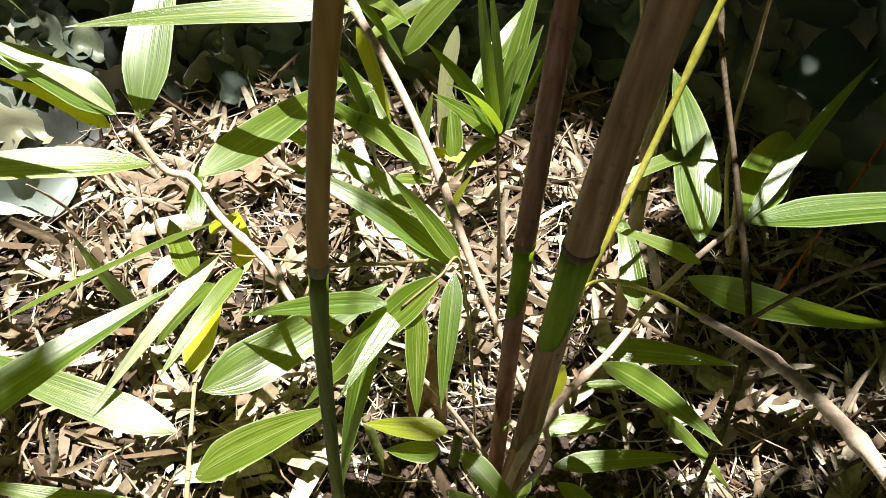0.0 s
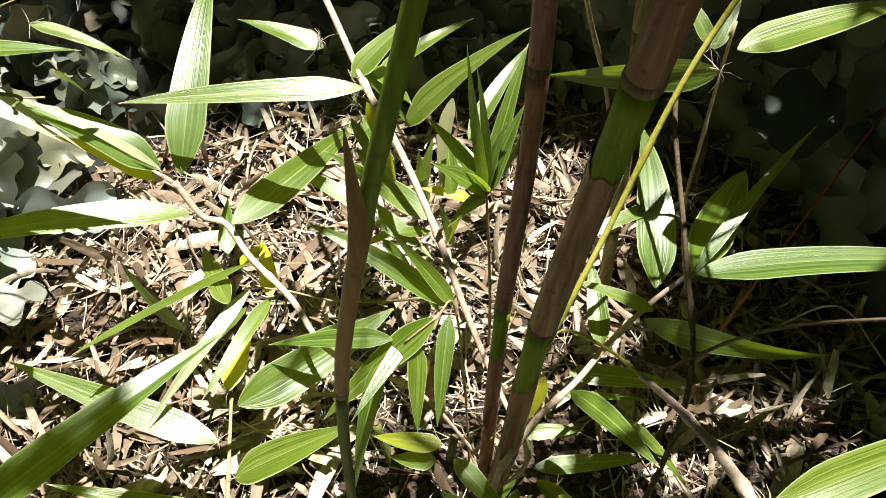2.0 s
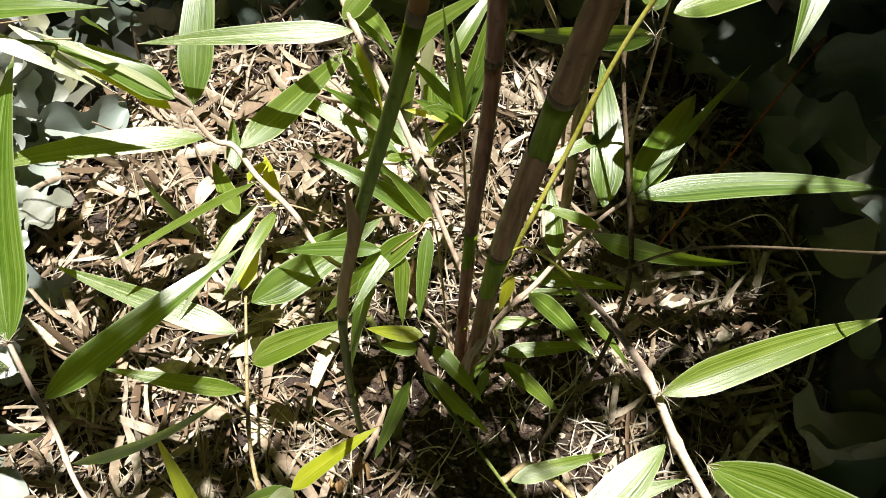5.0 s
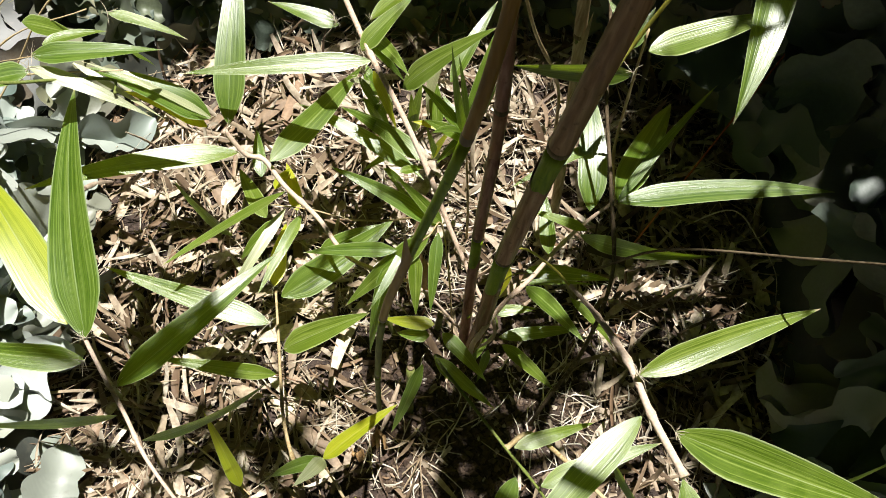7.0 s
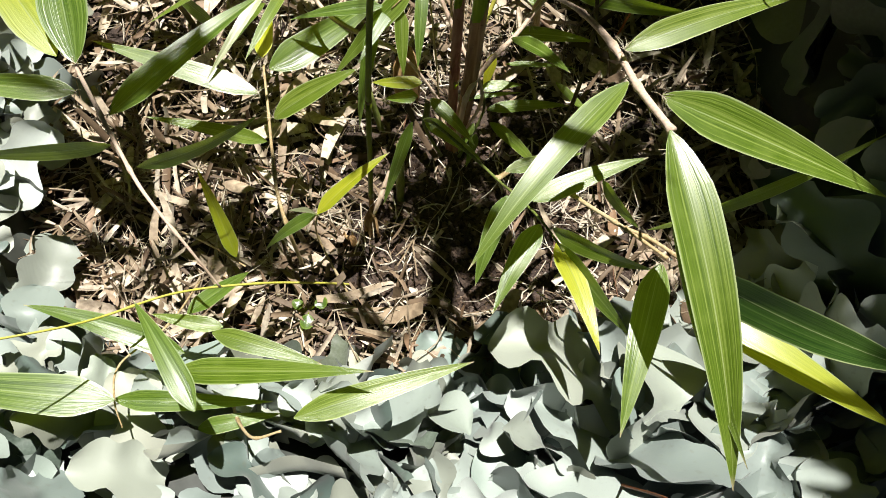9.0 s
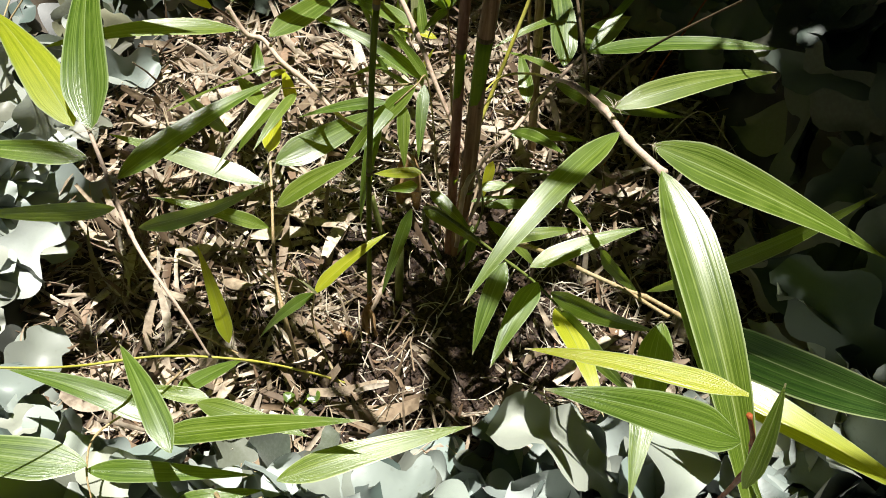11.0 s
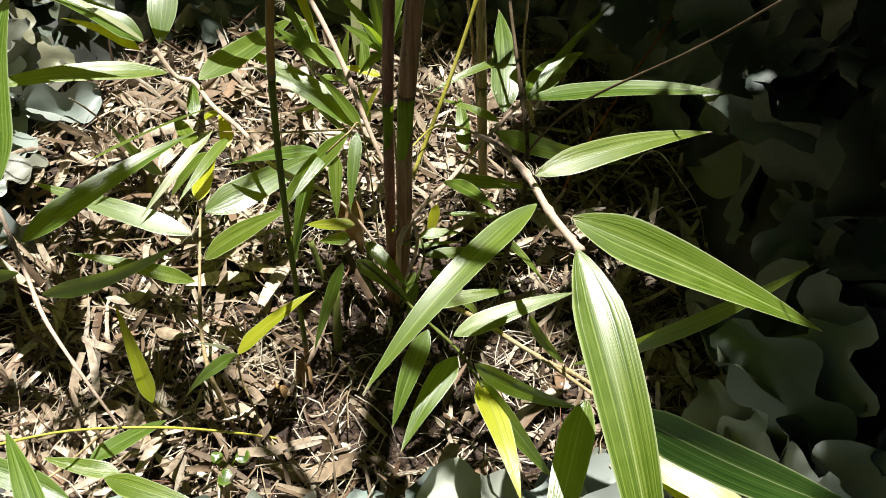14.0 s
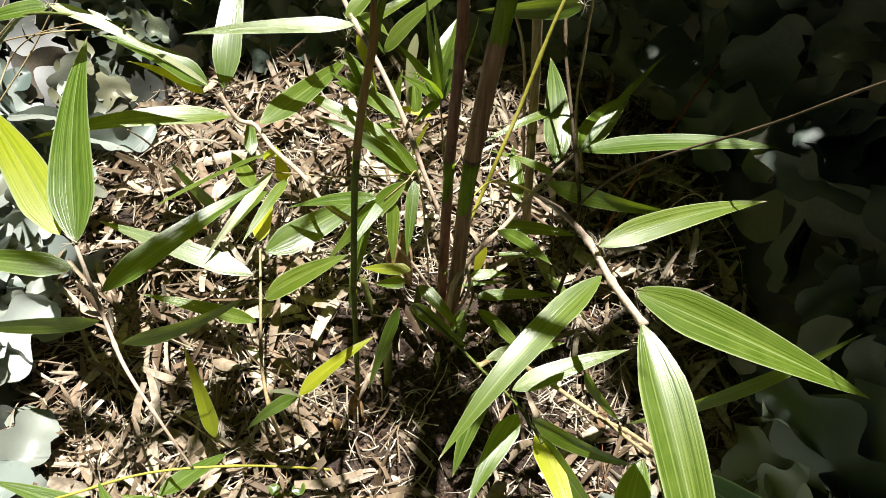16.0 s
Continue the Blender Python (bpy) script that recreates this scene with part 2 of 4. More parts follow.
SOIL = soil_material()
NET_PALE = net_material("net_cloth_sage", ((0.0, (0.24, 0.28, 0.245)), (0.35, (0.42, 0.46, 0.43)), (0.65, (0.31, 0.32, 0.26)), (1.0, (0.15, 0.21, 0.19))))
# Olive cloth, also darkened to stand in for shade at the east and back.
NET_DARK = net_material("net_cloth_olive_shade", ((0.0, (0.081, 0.100, 0.057)), (0.3, (0.230, 0.223, 0.128)), (0.55, (0.041, 0.061, 0.046)), (0.8, (0.149, 0.182, 0.135)), (1.0, (0.088, 0.065, 0.041))))
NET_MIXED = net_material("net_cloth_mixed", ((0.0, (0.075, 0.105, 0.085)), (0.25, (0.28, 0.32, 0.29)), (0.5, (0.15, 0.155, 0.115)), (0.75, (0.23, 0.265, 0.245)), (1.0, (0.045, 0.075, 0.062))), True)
# Shaded copy of the mixed cloth: the shade is in the colour.
NET_MIXED_SHADE = net_material("net_cloth_mixed_shade", ((0.0, (0.081, 0.100, 0.057)), (0.3, (0.203, 0.196, 0.115)), (0.55, (0.041, 0.061, 0.046)), (0.8, (0.135, 0.162, 0.121)), (1.0, (0.081, 0.061, 0.038))), True)
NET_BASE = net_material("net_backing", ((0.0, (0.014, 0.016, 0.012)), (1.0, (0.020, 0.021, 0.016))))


# ---------------------------------------------------------------- helpers
def part(name, bm, mat, parent=None, label="", smooth=True):
    """One bmesh as one mesh object, under a thing or a part."""
    me = bpy.data.meshes.new(name)
    bm.to_mesh(me)
    bm.free()
    if smooth:
        me.polygons.foreach_set("use_smooth", [True] * len(me.polygons))
    me.materials.append(mat)
    ob = new(name, me)
    ob.parent = parent
    return tagged(ob, label)


def cloud(name, verts, faces, mat, parent=None, smooth=True):
    me = bpy.data.meshes.new(name)
    me.from_pydata(verts, [], faces)
    if smooth:
        me.polygons.foreach_set("use_smooth", [True] * len(me.polygons))
    me.materials.append(mat)
    ob = new(name, me)
    ob.parent = parent
    return ob


def glide(points, steps=6):
    """A smooth line through the points."""
    p = [Vector(q) for q in points]
    p = [2 * p[0] - p[1], *p, 2 * p[-1] - p[-2]]
    out = []
    for i in range(1, len(p) - 2):
        for k in range(steps):
            t = k / steps
            out.append(0.5 * (2 * p[i] + (p[i + 1] - p[i - 1]) * t + (2 * p[i - 1] - 5 * p[i] + 4 * p[i + 1] - p[i + 2]) * t * t
                              + (3 * p[i] - p[i - 1] - 3 * p[i + 1] + p[i + 2]) * t ** 3))
    out.append(p[-2])
    return out


def tube(bm, line, radii, sides=10, cap=True):
    """A tube along the line; radii: one for each point."""
    rings, side = [], None
    for i, q in enumerate(line):
        way = (line[min(i + 1, len(line) - 1)] - line[max(i - 1, 0)]).normalized()
        if side is None:
            side = way.cross(Vector((0.3, 1, 0.2))).normalized()
        side = (side - way * side.dot(way)).normalized()
        up = way.cross(side)
        rings.append([bm.verts.new(q + radii[i] * (math.cos(a) * side + math.sin(a) * up)) for a in (2 * math.pi * k / sides for k in range(sides))])
    for a, b in zip(rings, rings[1:]):
        for k in range(sides):
            bm.faces.new((a[k], a[(k + 1) % sides], b[(k + 1) % sides], b[k]))
    if cap:
        bm.faces.new(rings[0][::-1])
        bm.faces.new(rings[-1])
    return rings


def thing(name, label, category, at, group=""):
    ob = new(name)
    ob.location = at
    ob.empty_display_size = 0.02
    return tagged(ob, label, category, group)


def held(ob, parent):
    """Sets the parent and leaves the part where it is."""
    ob.parent = parent
    ob.matrix_parent_inverse = Matrix.Translation(-(parent.location if parent.parent is None else parent.parent.location))
    return ob


def branch(plant, points, radius, mat, name="branch", label="", knots=4, full=False):
    """A thin stem with swollen joints, part of a plant."""
    line = glide(points, 8)
    n = len(line) - 1
    radii = []
    for i in range(n + 1):
        swell = 0.35 * max(0.0, math.cos(2 * math.pi * knots * i / n)) ** 24
        body = 0.55 + 0.45 * min(1.0, 2.2 * i / n) if full else 1.0 - 0.45 * i / n
        radii.append(radius * body * (1 + swell))
    bm = bmesh.new()
    tube(bm, line, radii, 8)
    ob = part(name, bm, mat, None, label)
    ob.parent = plant
    ob.matrix_parent_inverse = Matrix.Translation(-plant.location)
    ob["thick"] = radius
    return ob


def bristles(stem, at, way, length=0.012, count=14):
    """The fringe of fine hairs at a joint."""
    rng = random.Random(int(1e4 * abs(at[0] + 3 * at[1])))
    bm = bmesh.new()
    for _ in range(count):
        aim = (Vector(way).normalized() * 0.5 + Vector([rng.gauss(0, 1) for _ in range(3)]).normalized()).normalized()
        far = length * rng.uniform(0.5, 1.1)
        bend = Vector((rng.gauss(0, 0.15), rng.gauss(0, 0.15), -0.2)) * far
        line = [Vector(at), Vector(at) + aim * far * 0.5, Vector(at) + aim * far + bend]
        tube(bm, line, [0.00028, 0.00022, 0.00008], 3, False)
    ob = part("bristles", bm, HAIR, None, "fringe of fine pale hairs")
    ob.parent = stem
    return ob


FACE = Vector((-0.05, -0.05, 1.0)).normalized()
STATIONS = 20
leaf_count = 0


def leaf(stem, base, tip, width, kind="green", roll=0.0, bow=None, hair=False, edgewise=False):
    """A lance-shaped leaf from base to tip, broadest at a third, folded along the midrib."""
    global leaf_count
    leaf_count += 1
    rng = random.Random(leaf_count)
    base, tip = Vector(base), Vector(tip)
    way = tip - base
    far = way.length
    way.normalize()
    up = (FACE - way * FACE.dot(way)).normalized()
    if edgewise:
        up = way.cross(SUN_WAY).normalized()
        up = up if up.z > 0 else -up
        up = (up + 0.16 * SUN_WAY).normalized()
    up = (Matrix.Rotation(radians(roll + rng.uniform(-13, 13)), 3, way) @ up).normalized()
    side = way.cross(up)
    bow = rng.uniform(0.02, 0.07) if bow is None else bow
    twist, fold, wave, bend = rng.uniform(-0.34, 0.34), rng.uniform(0.04, 0.30), rng.uniform(0, 6.3), rng.uniform(-0.02, 0.02)
    bm = bmesh.new()
    layer = bm.loops.layers.uv.new("UVMap")
    across = (-1, -0.72, -0.42, -0.14, 0.14, 0.42, 0.72, 1)
    rows = []
    for i in range(STATIONS + 1):
        v = i / STATIONS
        v = v * v * (3 - 2 * v) * 0.45 + v * 0.55
        w = min(1.0, max(0.0, (v - 0.008) / 0.17)) ** 0.55
        if v > 0.20:
            w = max(0.0, 1 - ((v - 0.20) / 0.80) ** 1.9)
        w = max(w * width * 0.45, 0.0006 if v < 0.9 else 0.0002)
        middle = base + way * far * v + up * far * bow * 4 * v * (1 - v) + side * far * bend * 4 * v * (1 - v)
        turn = twist * (v - 0.35) * 2
        s, u = side * math.cos(turn) + up * math.sin(turn), up * math.cos(turn) - side * math.sin(turn)
        ripple = 0.05 * w * math.sin(wave + 9 * v)
        rows.append([(bm.verts.new(middle + s * a * w + u * (fold * w * abs(a) + ripple * a)), a, v) for a in across])
    for r0, r1 in zip(rows, rows[1:]):
        for k in range(len(across) - 1):
            quad = (r0[k], r0[k + 1], r1[k + 1], r1[k])
            f = bm.faces.new([q[0] for q in quad])
            for loop, q in zip(f.loops, quad):
                loop[layer].uv = (q[1], q[2])
    ob = part("leaf", bm, LEAF[kind], None, LEAF_LABEL.get(kind, ""))
    ob.parent = stem
    if hair:
        bristles(stem, base, way)
    return ob


def culm(plant, points, radius, joints, exposed, sheath, bare, taper=0.8):
    """A bamboo culm: between joints a papery sheath below and bare culm above it, a ridged ring at each joint."""
    line = glide(points, 24)
    top = line[-1].z
    heights = [line[0].z, *joints, top]

    def at(z):
        for a, b in zip(line, line[1:]):
            if a.z <= z <= b.z:
                return a.lerp(b, (z - a.z) / max(1e-6, b.z - a.z))
        return line[-1].copy()

    def girth(z):
        return radius * (1 - (1 - taper) * (z - line[0].z) / (top - line[0].z))

    for i, (low, high) in enumerate(zip(heights, heights[1:])):
        zs = [low + (high - low) * k / 14 for k in range(15)]
        bm = bmesh.new()
        tube(bm, [at(z) for z in zs], [girth(z) * (1 + 0.10 * (k in (0, 14)) + 0.05 * (k in (1, 13))) for k, z in enumerate(zs)], 20)
        skin = bare[min(i, len(bare) - 1)] if isinstance(bare, tuple) else bare
        held(part("internode", bm, skin, None), plant)
        cover = exposed[i]
        if cover > 0:
            end = low + (high - low) * cover
            zs = [low + (end - low) * k / 12 for k in range(13)]
            bm = bmesh.new()
            rings = tube(bm, [at(z) for z in zs], [girth(z) * (1.10 - 0.03 * k / 12) for k, z in enumerate(zs)], 20, False)
            lift = (high - low) * 0.16
            for k, v in enumerate(rings[-1]):
                a = 2 * math.pi * k / 20
                v.co.z += lift * max(0.0, math.cos(a - 0.6 - i * 2.4)) ** 3 + 0.002 * math.sin(5 * a)
            for k, v in enumerate(rings[-2]):
                v.co.z += 0.4 * lift * max(0.0, math.cos(2 * math.pi * k / 20 - 0.6 - i * 2.4)) ** 3
            held(part("culm_sheath", bm, sheath, None, "papery brown sheath wrapping the culm"), plant)
        if i:
            bm = bmesh.new()
            g = girth(low)
            tube(bm, [at(low + d) for d in (-0.0035, -0.0015, 0.0, 0.0018, 0.003)], [g * c for c in (1.03, 1.12, 1.17, 1.14, 1.05)], 20)
            held(part("node_ring", bm, NODE_RING, None, "dark ridge of a joint"), plant)


# ---------------------------------------------------------------- ground
def lie(x, y):
    """Height of the bed."""
    q = Vector((x, y, 0))
    h = 0.006 * noise.noise(q * 9) + 0.003 * noise.noise(q * 31)
    return h + 0.012 * math.exp(-((x - 0.07) ** 2 + (y - 0.22) ** 2) / 0.01) - 0.004


def build_ground():
    n, half = 150, 0.9
    axis = [-1500, -200, -30, -6, -2] + [-half + 2 * half * i / n for i in range(n + 1)] + [2, 6, 30, 200, 1500]
    m = len(axis)
    verts = []
    for y in axis:
        for x in axis:
            inside = abs(x) <= half and abs(y) <= half
            q = Vector((x, y, 0))
            verts.append((x, y + 0.25, lie(x, y + 0.25) + 0.0025 * noise.noise(q * 120) if inside else -0.02))
    faces = [(j * m + i, j * m + i + 1, (j + 1) * m + i + 1, (j + 1) * m + i) for j in range(m - 1) for i in range(m - 1)]
    return tagged(cloud("ground", verts, faces, SOIL), "dark crumbly garden soil under dry bamboo litter", "ground", kind="structure")


ground = build_ground()


def in_bed(x, y):
    """How far inside the bed, 0 at its rim."""
    return min((x + 0.46) / 0.1, (0.46 - x) / 0.1, (y + 0.06) / 0.1, (0.70 - y) / 0.1)


def spots(rng, count, bare=0.0):
    out = []
    while len(out) < count:
        x, y = rng.uniform(-0.47, 0.50), rng.uniform(-0.08, 0.74)
        if in_bed(x, y) < 0:
            continue
        thin = bare * math.exp(-(((x - 0.105) / 0.16) ** 4 + ((y - 0.185) / 0.145) ** 4))
        # Bare soil at the culm foot, thinned further to stand in for shade.
        foot = math.exp(-((x - 0.135) / 0.055) ** 2 - ((y - 0.265) / 0.05) ** 2) + math.exp(-((x - 0.10) / 0.045) ** 2 - ((y - 0.12) / 0.08) ** 2)
        thin = max(thin, min(0.97, (0.6 + bare) * foot))
        if rng.random() < thin:
            continue
        patch = noise.noise(Vector((x * 17, y * 17, 3.1))) + 0.6 * noise.noise(Vector((x * 45, y * 45, 7.7)))
        if bare and patch < 0.02 and rng.random() < 0.62:
            continue
        out.append((x, y))
    return out


def curled(rng, length, width, stations=5, lanes=3):
    """A dry curled strip round the origin, as rows of points."""
    curl, bend, skew = rng.uniform(-3.9, 3.9), rng.uniform(-1.1, 1.1), rng.uniform(-0.35, 0.35)
    blunt = rng.choice((rng.uniform(0.0, 0.35), rng.uniform(0.4, 0.9)))
    pts = []
    for i in range(stations):
        v = i / (stations - 1)
        w = width * (blunt + (1 - blunt) * math.sin(math.pi * min(1, v * 0.9 + 0.08)))
        for j in range(lanes):
            u = j / (lanes - 1) - 0.5
            a = u * curl
            r = w / max(0.35, abs(curl))
            x = r * math.sin(a) if abs(curl) > 0.35 else u * w
            z = r * (1 - math.cos(a)) * (1 if curl > 0 else -1) if abs(curl) > 0.35 else 0.0
            pts.append(Vector((x + skew * length * (v - 0.5) ** 2, length * (v - 0.5), z + bend * length * 0.5 * (v - 0.5) ** 2)))
    return pts


def scatter(name, seed, count, length, width, mat, lift, label, category, bare=0.0, tilt=18, stations=5, lanes=3):
    rng = random.Random(seed)
    verts, faces = [], []
    for x, y in spots(rng, count, bare):
        pts = curled(rng, rng.uniform(*length), rng.uniform(*width), stations, lanes)
        turn = Euler((radians(rng.gauss(0, tilt)), radians(rng.gauss(0, tilt)), rng.uniform(0, 6.3))).to_matrix()
        pts = [turn @ p for p in pts]
        low = min(p.z for p in pts)
        off = Vector((x, y, lie(x, y) - low * 0.7 + rng.random() ** 2 * lift))
        k = len(verts)
        verts.extend((p + off)[:] for p in pts)
        faces.extend((k + i * lanes + j, k + i * lanes + j + 1, k + (i + 1) * lanes + j + 1, k + (i + 1) * lanes + j) for i in range(stations - 1) for j in range(lanes - 1))
    return tagged(cloud(name, verts, faces, mat), label, category, kind="stuff")


def straws(name, seed, count, length, thick, mat, lift, label, category):
    rng = random.Random(seed)
    verts, faces = [], []
    for x, y in spots(rng, count, 0.55):
        far, r, a = rng.uniform(*length), rng.uniform(*thick), rng.uniform(0, 6.3)
        way = Vector((math.cos(a), math.sin(a), rng.gauss(0, 0.14)))
        side = Vector((-math.sin(a), math.cos(a), 0))
        sag = rng.uniform(-0.12, 0.12) * far
        z = lie(x, y) + 0.002 + rng.random() ** 2 * lift + abs(way.z) * far * 0.4
        k = len(verts)
        for s in (-0.5, 0.0, 0.5):
            mid = Vector((x, y, z)) + way * far * s + side * (sag if s == 0 else 0)
            verts.extend((mid + side * r * c + Vector((0, 0, r * d)))[:] for c, d in ((-1, 0), (1, 0), (0, 1.2)))
        for i in (0, 3):
            faces.extend((k + i + j, k + i + (j + 1) % 3, k + i + 3 + (j + 1) % 3, k + i + 3 + j) for j in range(3))
    return tagged(cloud(name, verts, faces, mat, smooth=False), label, category, kind="stuff")


def crumbs(seed, count):
    rng = random.Random(seed)
    verts, faces = [], []
    for _ in range(count):
        x, y = rng.gauss(0.105, 0.12), rng.gauss(0.18, 0.11)
        if in_bed(x, y) < 0:
            continue
        r = rng.uniform(0.0012, 0.0042)
        k = len(verts)
        for d in ((1, 0, 0), (-1, 0, 0), (0, 1, 0), (0, -1, 0), (0, 0, 1), (0, 0, -1)):
            q = Vector(d) * r * rng.uniform(0.6, 1.25) + Vector([rng.gauss(0, 0.25 * r) for _ in range(3)])
            verts.append((q + Vector((x, y, lie(x, y) + r * 0.4)))[:])
        faces.extend((k + a, k + b, k + c) for a, b, c in ((0, 2, 4), (2, 1, 4), (1, 3, 4), (3, 0, 4), (2, 0, 5), (1, 2, 5), (3, 1, 5), (0, 3, 5)))
    return tagged(cloud("soil_crumbs", verts, faces, CRUMB, smooth=False), "loose dark crumbs of dry soil", "soil", kind="stuff")


scatter("leaf_litter", 11, 4600, (0.020, 0.072), (0.0035, 0.0105), DRY_BITS, 0.024, "pale tan broken bamboo leaves and sheaths on the soil", "leaf litter", 0.96, 34)
scatter("leaf_chips", 12, 3800, (0.007, 0.022), (0.0025, 0.0075), DRY_BITS, 0.016, "small bleached chips of dry leaf on the soil", "leaf litter", 0.8, 36, 3, 3)
straws("straw", 13, 3600, (0.016, 0.075), (0.0002, 0.0008), STRAW, 0.026, "thin dry straw and leaf stalks over the soil", "straw")
crumbs(14, 7500)


# ---------------------------------------------------------------- camouflage net round the bed
def rim(a):
    """Inner edge of the net at the angle a."""
    c, s = math.cos(a), math.sin(a)
    rx = 0.385 if c > 0 else 0.405
    ry = 0.40 if s > 0 else 0.285
    r = 1 / ((abs(c) / rx) ** 3.2 + (abs(s) / ry) ** 3.2) ** (1 / 3.2)
    return r


def net_top(a):
    """How high the net lies at the angle a."""
    c, s = math.cos(a), math.sin(a)
    back = min(1.0, max(0.0, (s + 0.62) / 0.5))
    h = 0.085 + 0.40 * max(0, c) ** 1.2 * back * min(1.0, max(0.0, 1 - (s - 0.55) / 0.38)) + 0.02 * max(0, s) ** 2 + 0.05 * max(0, c) * max(0, s) + 0.03 * max(0, -c)
    return h


def net_point(a, d):
    """A point of the net, d outward of its inner edge."""
    r = rim(a) + d * (1 + 0.12 * math.sin(5 * a + 1) + 0.08 * math.sin(11 * a))
    x, y = 0.045 + r * math.cos(a), 0.255 + r * math.sin(a)
    rise = 1 - math.exp(-max(0, d) / 0.06)
    drop = max(0.0, 1 - max(0, d - 0.5) / 0.5)
    q = Vector((x, y, 0.3))
    z = net_top(a) * rise * drop + 0.03 * noise.noise(q * 7) * rise + 0.012 * noise.noise(q * 19)
    return Vector((x, y, max(z, 0.004 + 0.004 * rise)))


def build_net():
    net = thing("camouflage_net", "crumpled camouflage netting of sage and olive cloth leaves", "camouflage net", net_point(0, 0.3))
    # Closed near-black sheet under the cloth leaves.
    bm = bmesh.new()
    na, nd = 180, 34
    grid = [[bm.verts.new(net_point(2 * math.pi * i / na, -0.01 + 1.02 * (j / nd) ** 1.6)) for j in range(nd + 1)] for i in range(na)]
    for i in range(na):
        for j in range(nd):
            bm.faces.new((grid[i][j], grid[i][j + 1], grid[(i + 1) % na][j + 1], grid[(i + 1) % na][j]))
    held(part("backing_mesh", bm, NET_BASE, None, "near-black sheet under the cloth leaves"), net)
    shapes = []
    for k in range(20):
        rng = random.Random(900 + k)
        curl, crease, lobes = rng.uniform(-0.9, 0.9), rng.uniform(-1.5, 1.5), rng.choice((1.5, 2, 2.5))
        phase, depth, skew = rng.uniform(0, 6), rng.uniform(0.30, 0.62), rng.uniform(-0.4, 0.4)
        where, twist = rng.uniform(0.3, 0.7), rng.uniform(-0.9, 0.9)
        roll, fold = rng.uniform(0.6, 1.6), rng.choice((-1, 1))
        me = bpy.data.meshes.new("net_flap")
        ns, nl = 19, 7
        verts, faces = [], []
        y = z = 0.0
        for i in range(ns):
            v = i / (ns - 1)
            w = 0.48 * math.sin(math.pi * (0.05 + 0.93 * v)) ** 0.42 * (1 - depth * (0.5 + 0.5 * math.cos(2 * math.pi * lobes * v + phase)) ** 1.6)
            slope = 0.5 * curl * (v - 0.5) + crease * (0.5 + 0.5 * math.tanh((v - where) * 14)) - 0.4 * crease
            y += math.cos(slope) * 1.5 / (ns - 1)
            z += math.sin(slope) * 1.5 / (ns - 1)
            lean = twist * (v - 0.4)
            for j in range(nl):
                u = (j / (nl - 1) - 0.5) * 2
                x, h = u * w, 0.10 * curl * (u * w) ** 2 * 4 + 0.05 * math.sin(4 * v + 2.5 * u + phase) + 0.22 * roll * max(0.0, u * fold - 0.25) ** 2
                verts.append((x * math.cos(lean) - h * math.sin(lean) + skew * math.sin(2.2 * math.pi * v) * 0.35, y, z + x * math.sin(lean) + h * math.cos(lean)))
        for i in range(ns - 1):
            for j in range(nl - 1):
                faces.append((i * nl + j, i * nl + j + 1, (i + 1) * nl + j + 1, (i + 1) * nl + j))
        me.from_pydata(verts, [], faces)
        me.polygons.foreach_set("use_smooth", [True] * len(me.polygons))
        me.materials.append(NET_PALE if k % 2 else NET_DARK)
        shapes.append(me)
    rng = random.Random(77)
    loose = {True: ([], []), False: ([], [])}
    for k in range(2300):
        a = rng.uniform(0, 2 * math.pi)
        near = k < 300
        d = rng.uniform(-0.012, 0.12) if k < 700 else rng.uniform(0.10, 0.45) if k < 1500 else rng.uniform(0.15, 1.0)
        p = net_point(a, d)
        # East and back always take the dark cloth, shade put into its colour.
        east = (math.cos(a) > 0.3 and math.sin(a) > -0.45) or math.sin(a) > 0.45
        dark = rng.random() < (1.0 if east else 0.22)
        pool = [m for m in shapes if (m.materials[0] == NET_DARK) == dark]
        size = rng.uniform(0.060, 0.105) if math.cos(a) > 0.4 else rng.uniform(0.036, 0.068)
        if d < 0.03:
            d += 0.03
            p = net_point(a, d)
        normal = (net_point(a, d + 0.02) - net_point(a, d - 0.02)).cross(net_point(a + 0.05, d) - net_point(a - 0.05, d)).normalized()
        if normal.z < 0:
            normal = -normal
        if east and math.sin(a) > 0.1:
            normal = Vector((-0.85 * math.cos(a), -0.85 * math.sin(a), 0.5)).normalized()
        along = Matrix.Rotation(rng.uniform(0, 6.28), 3, normal) @ normal.orthogonal()
        turn = Matrix((along.cross(normal), along, normal)).transposed()
        turn = turn @ Euler((radians(rng.uniform(-10, (14 if d < 0.07 else 26) if east else 40)), radians(rng.gauss(0, (14 if d < 0.07 else 30) if east else 30)), 0)).to_matrix()
        m = Matrix.LocRotScale(p + normal * 0.012, turn.to_quaternion(), (size, size, size))
        me = rng.choice(pool)
        if near:
            ob = new("net_flap", me)
            ob.matrix_world = m
            ob.parent = net
            ob.matrix_parent_inverse = Matrix.Translation(-net.location)
        else:
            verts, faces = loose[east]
            base = len(verts)
            verts.extend((m @ v.co)[:] for v in me.vertices)
            faces.extend(tuple(base + i for i in f.vertices) for f in me.polygons)
    for shady, skin in ((False, NET_MIXED), (True, NET_MIXED_SHADE)):
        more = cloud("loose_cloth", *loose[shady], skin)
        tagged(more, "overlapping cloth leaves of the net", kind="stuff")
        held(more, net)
    return net


build_net()

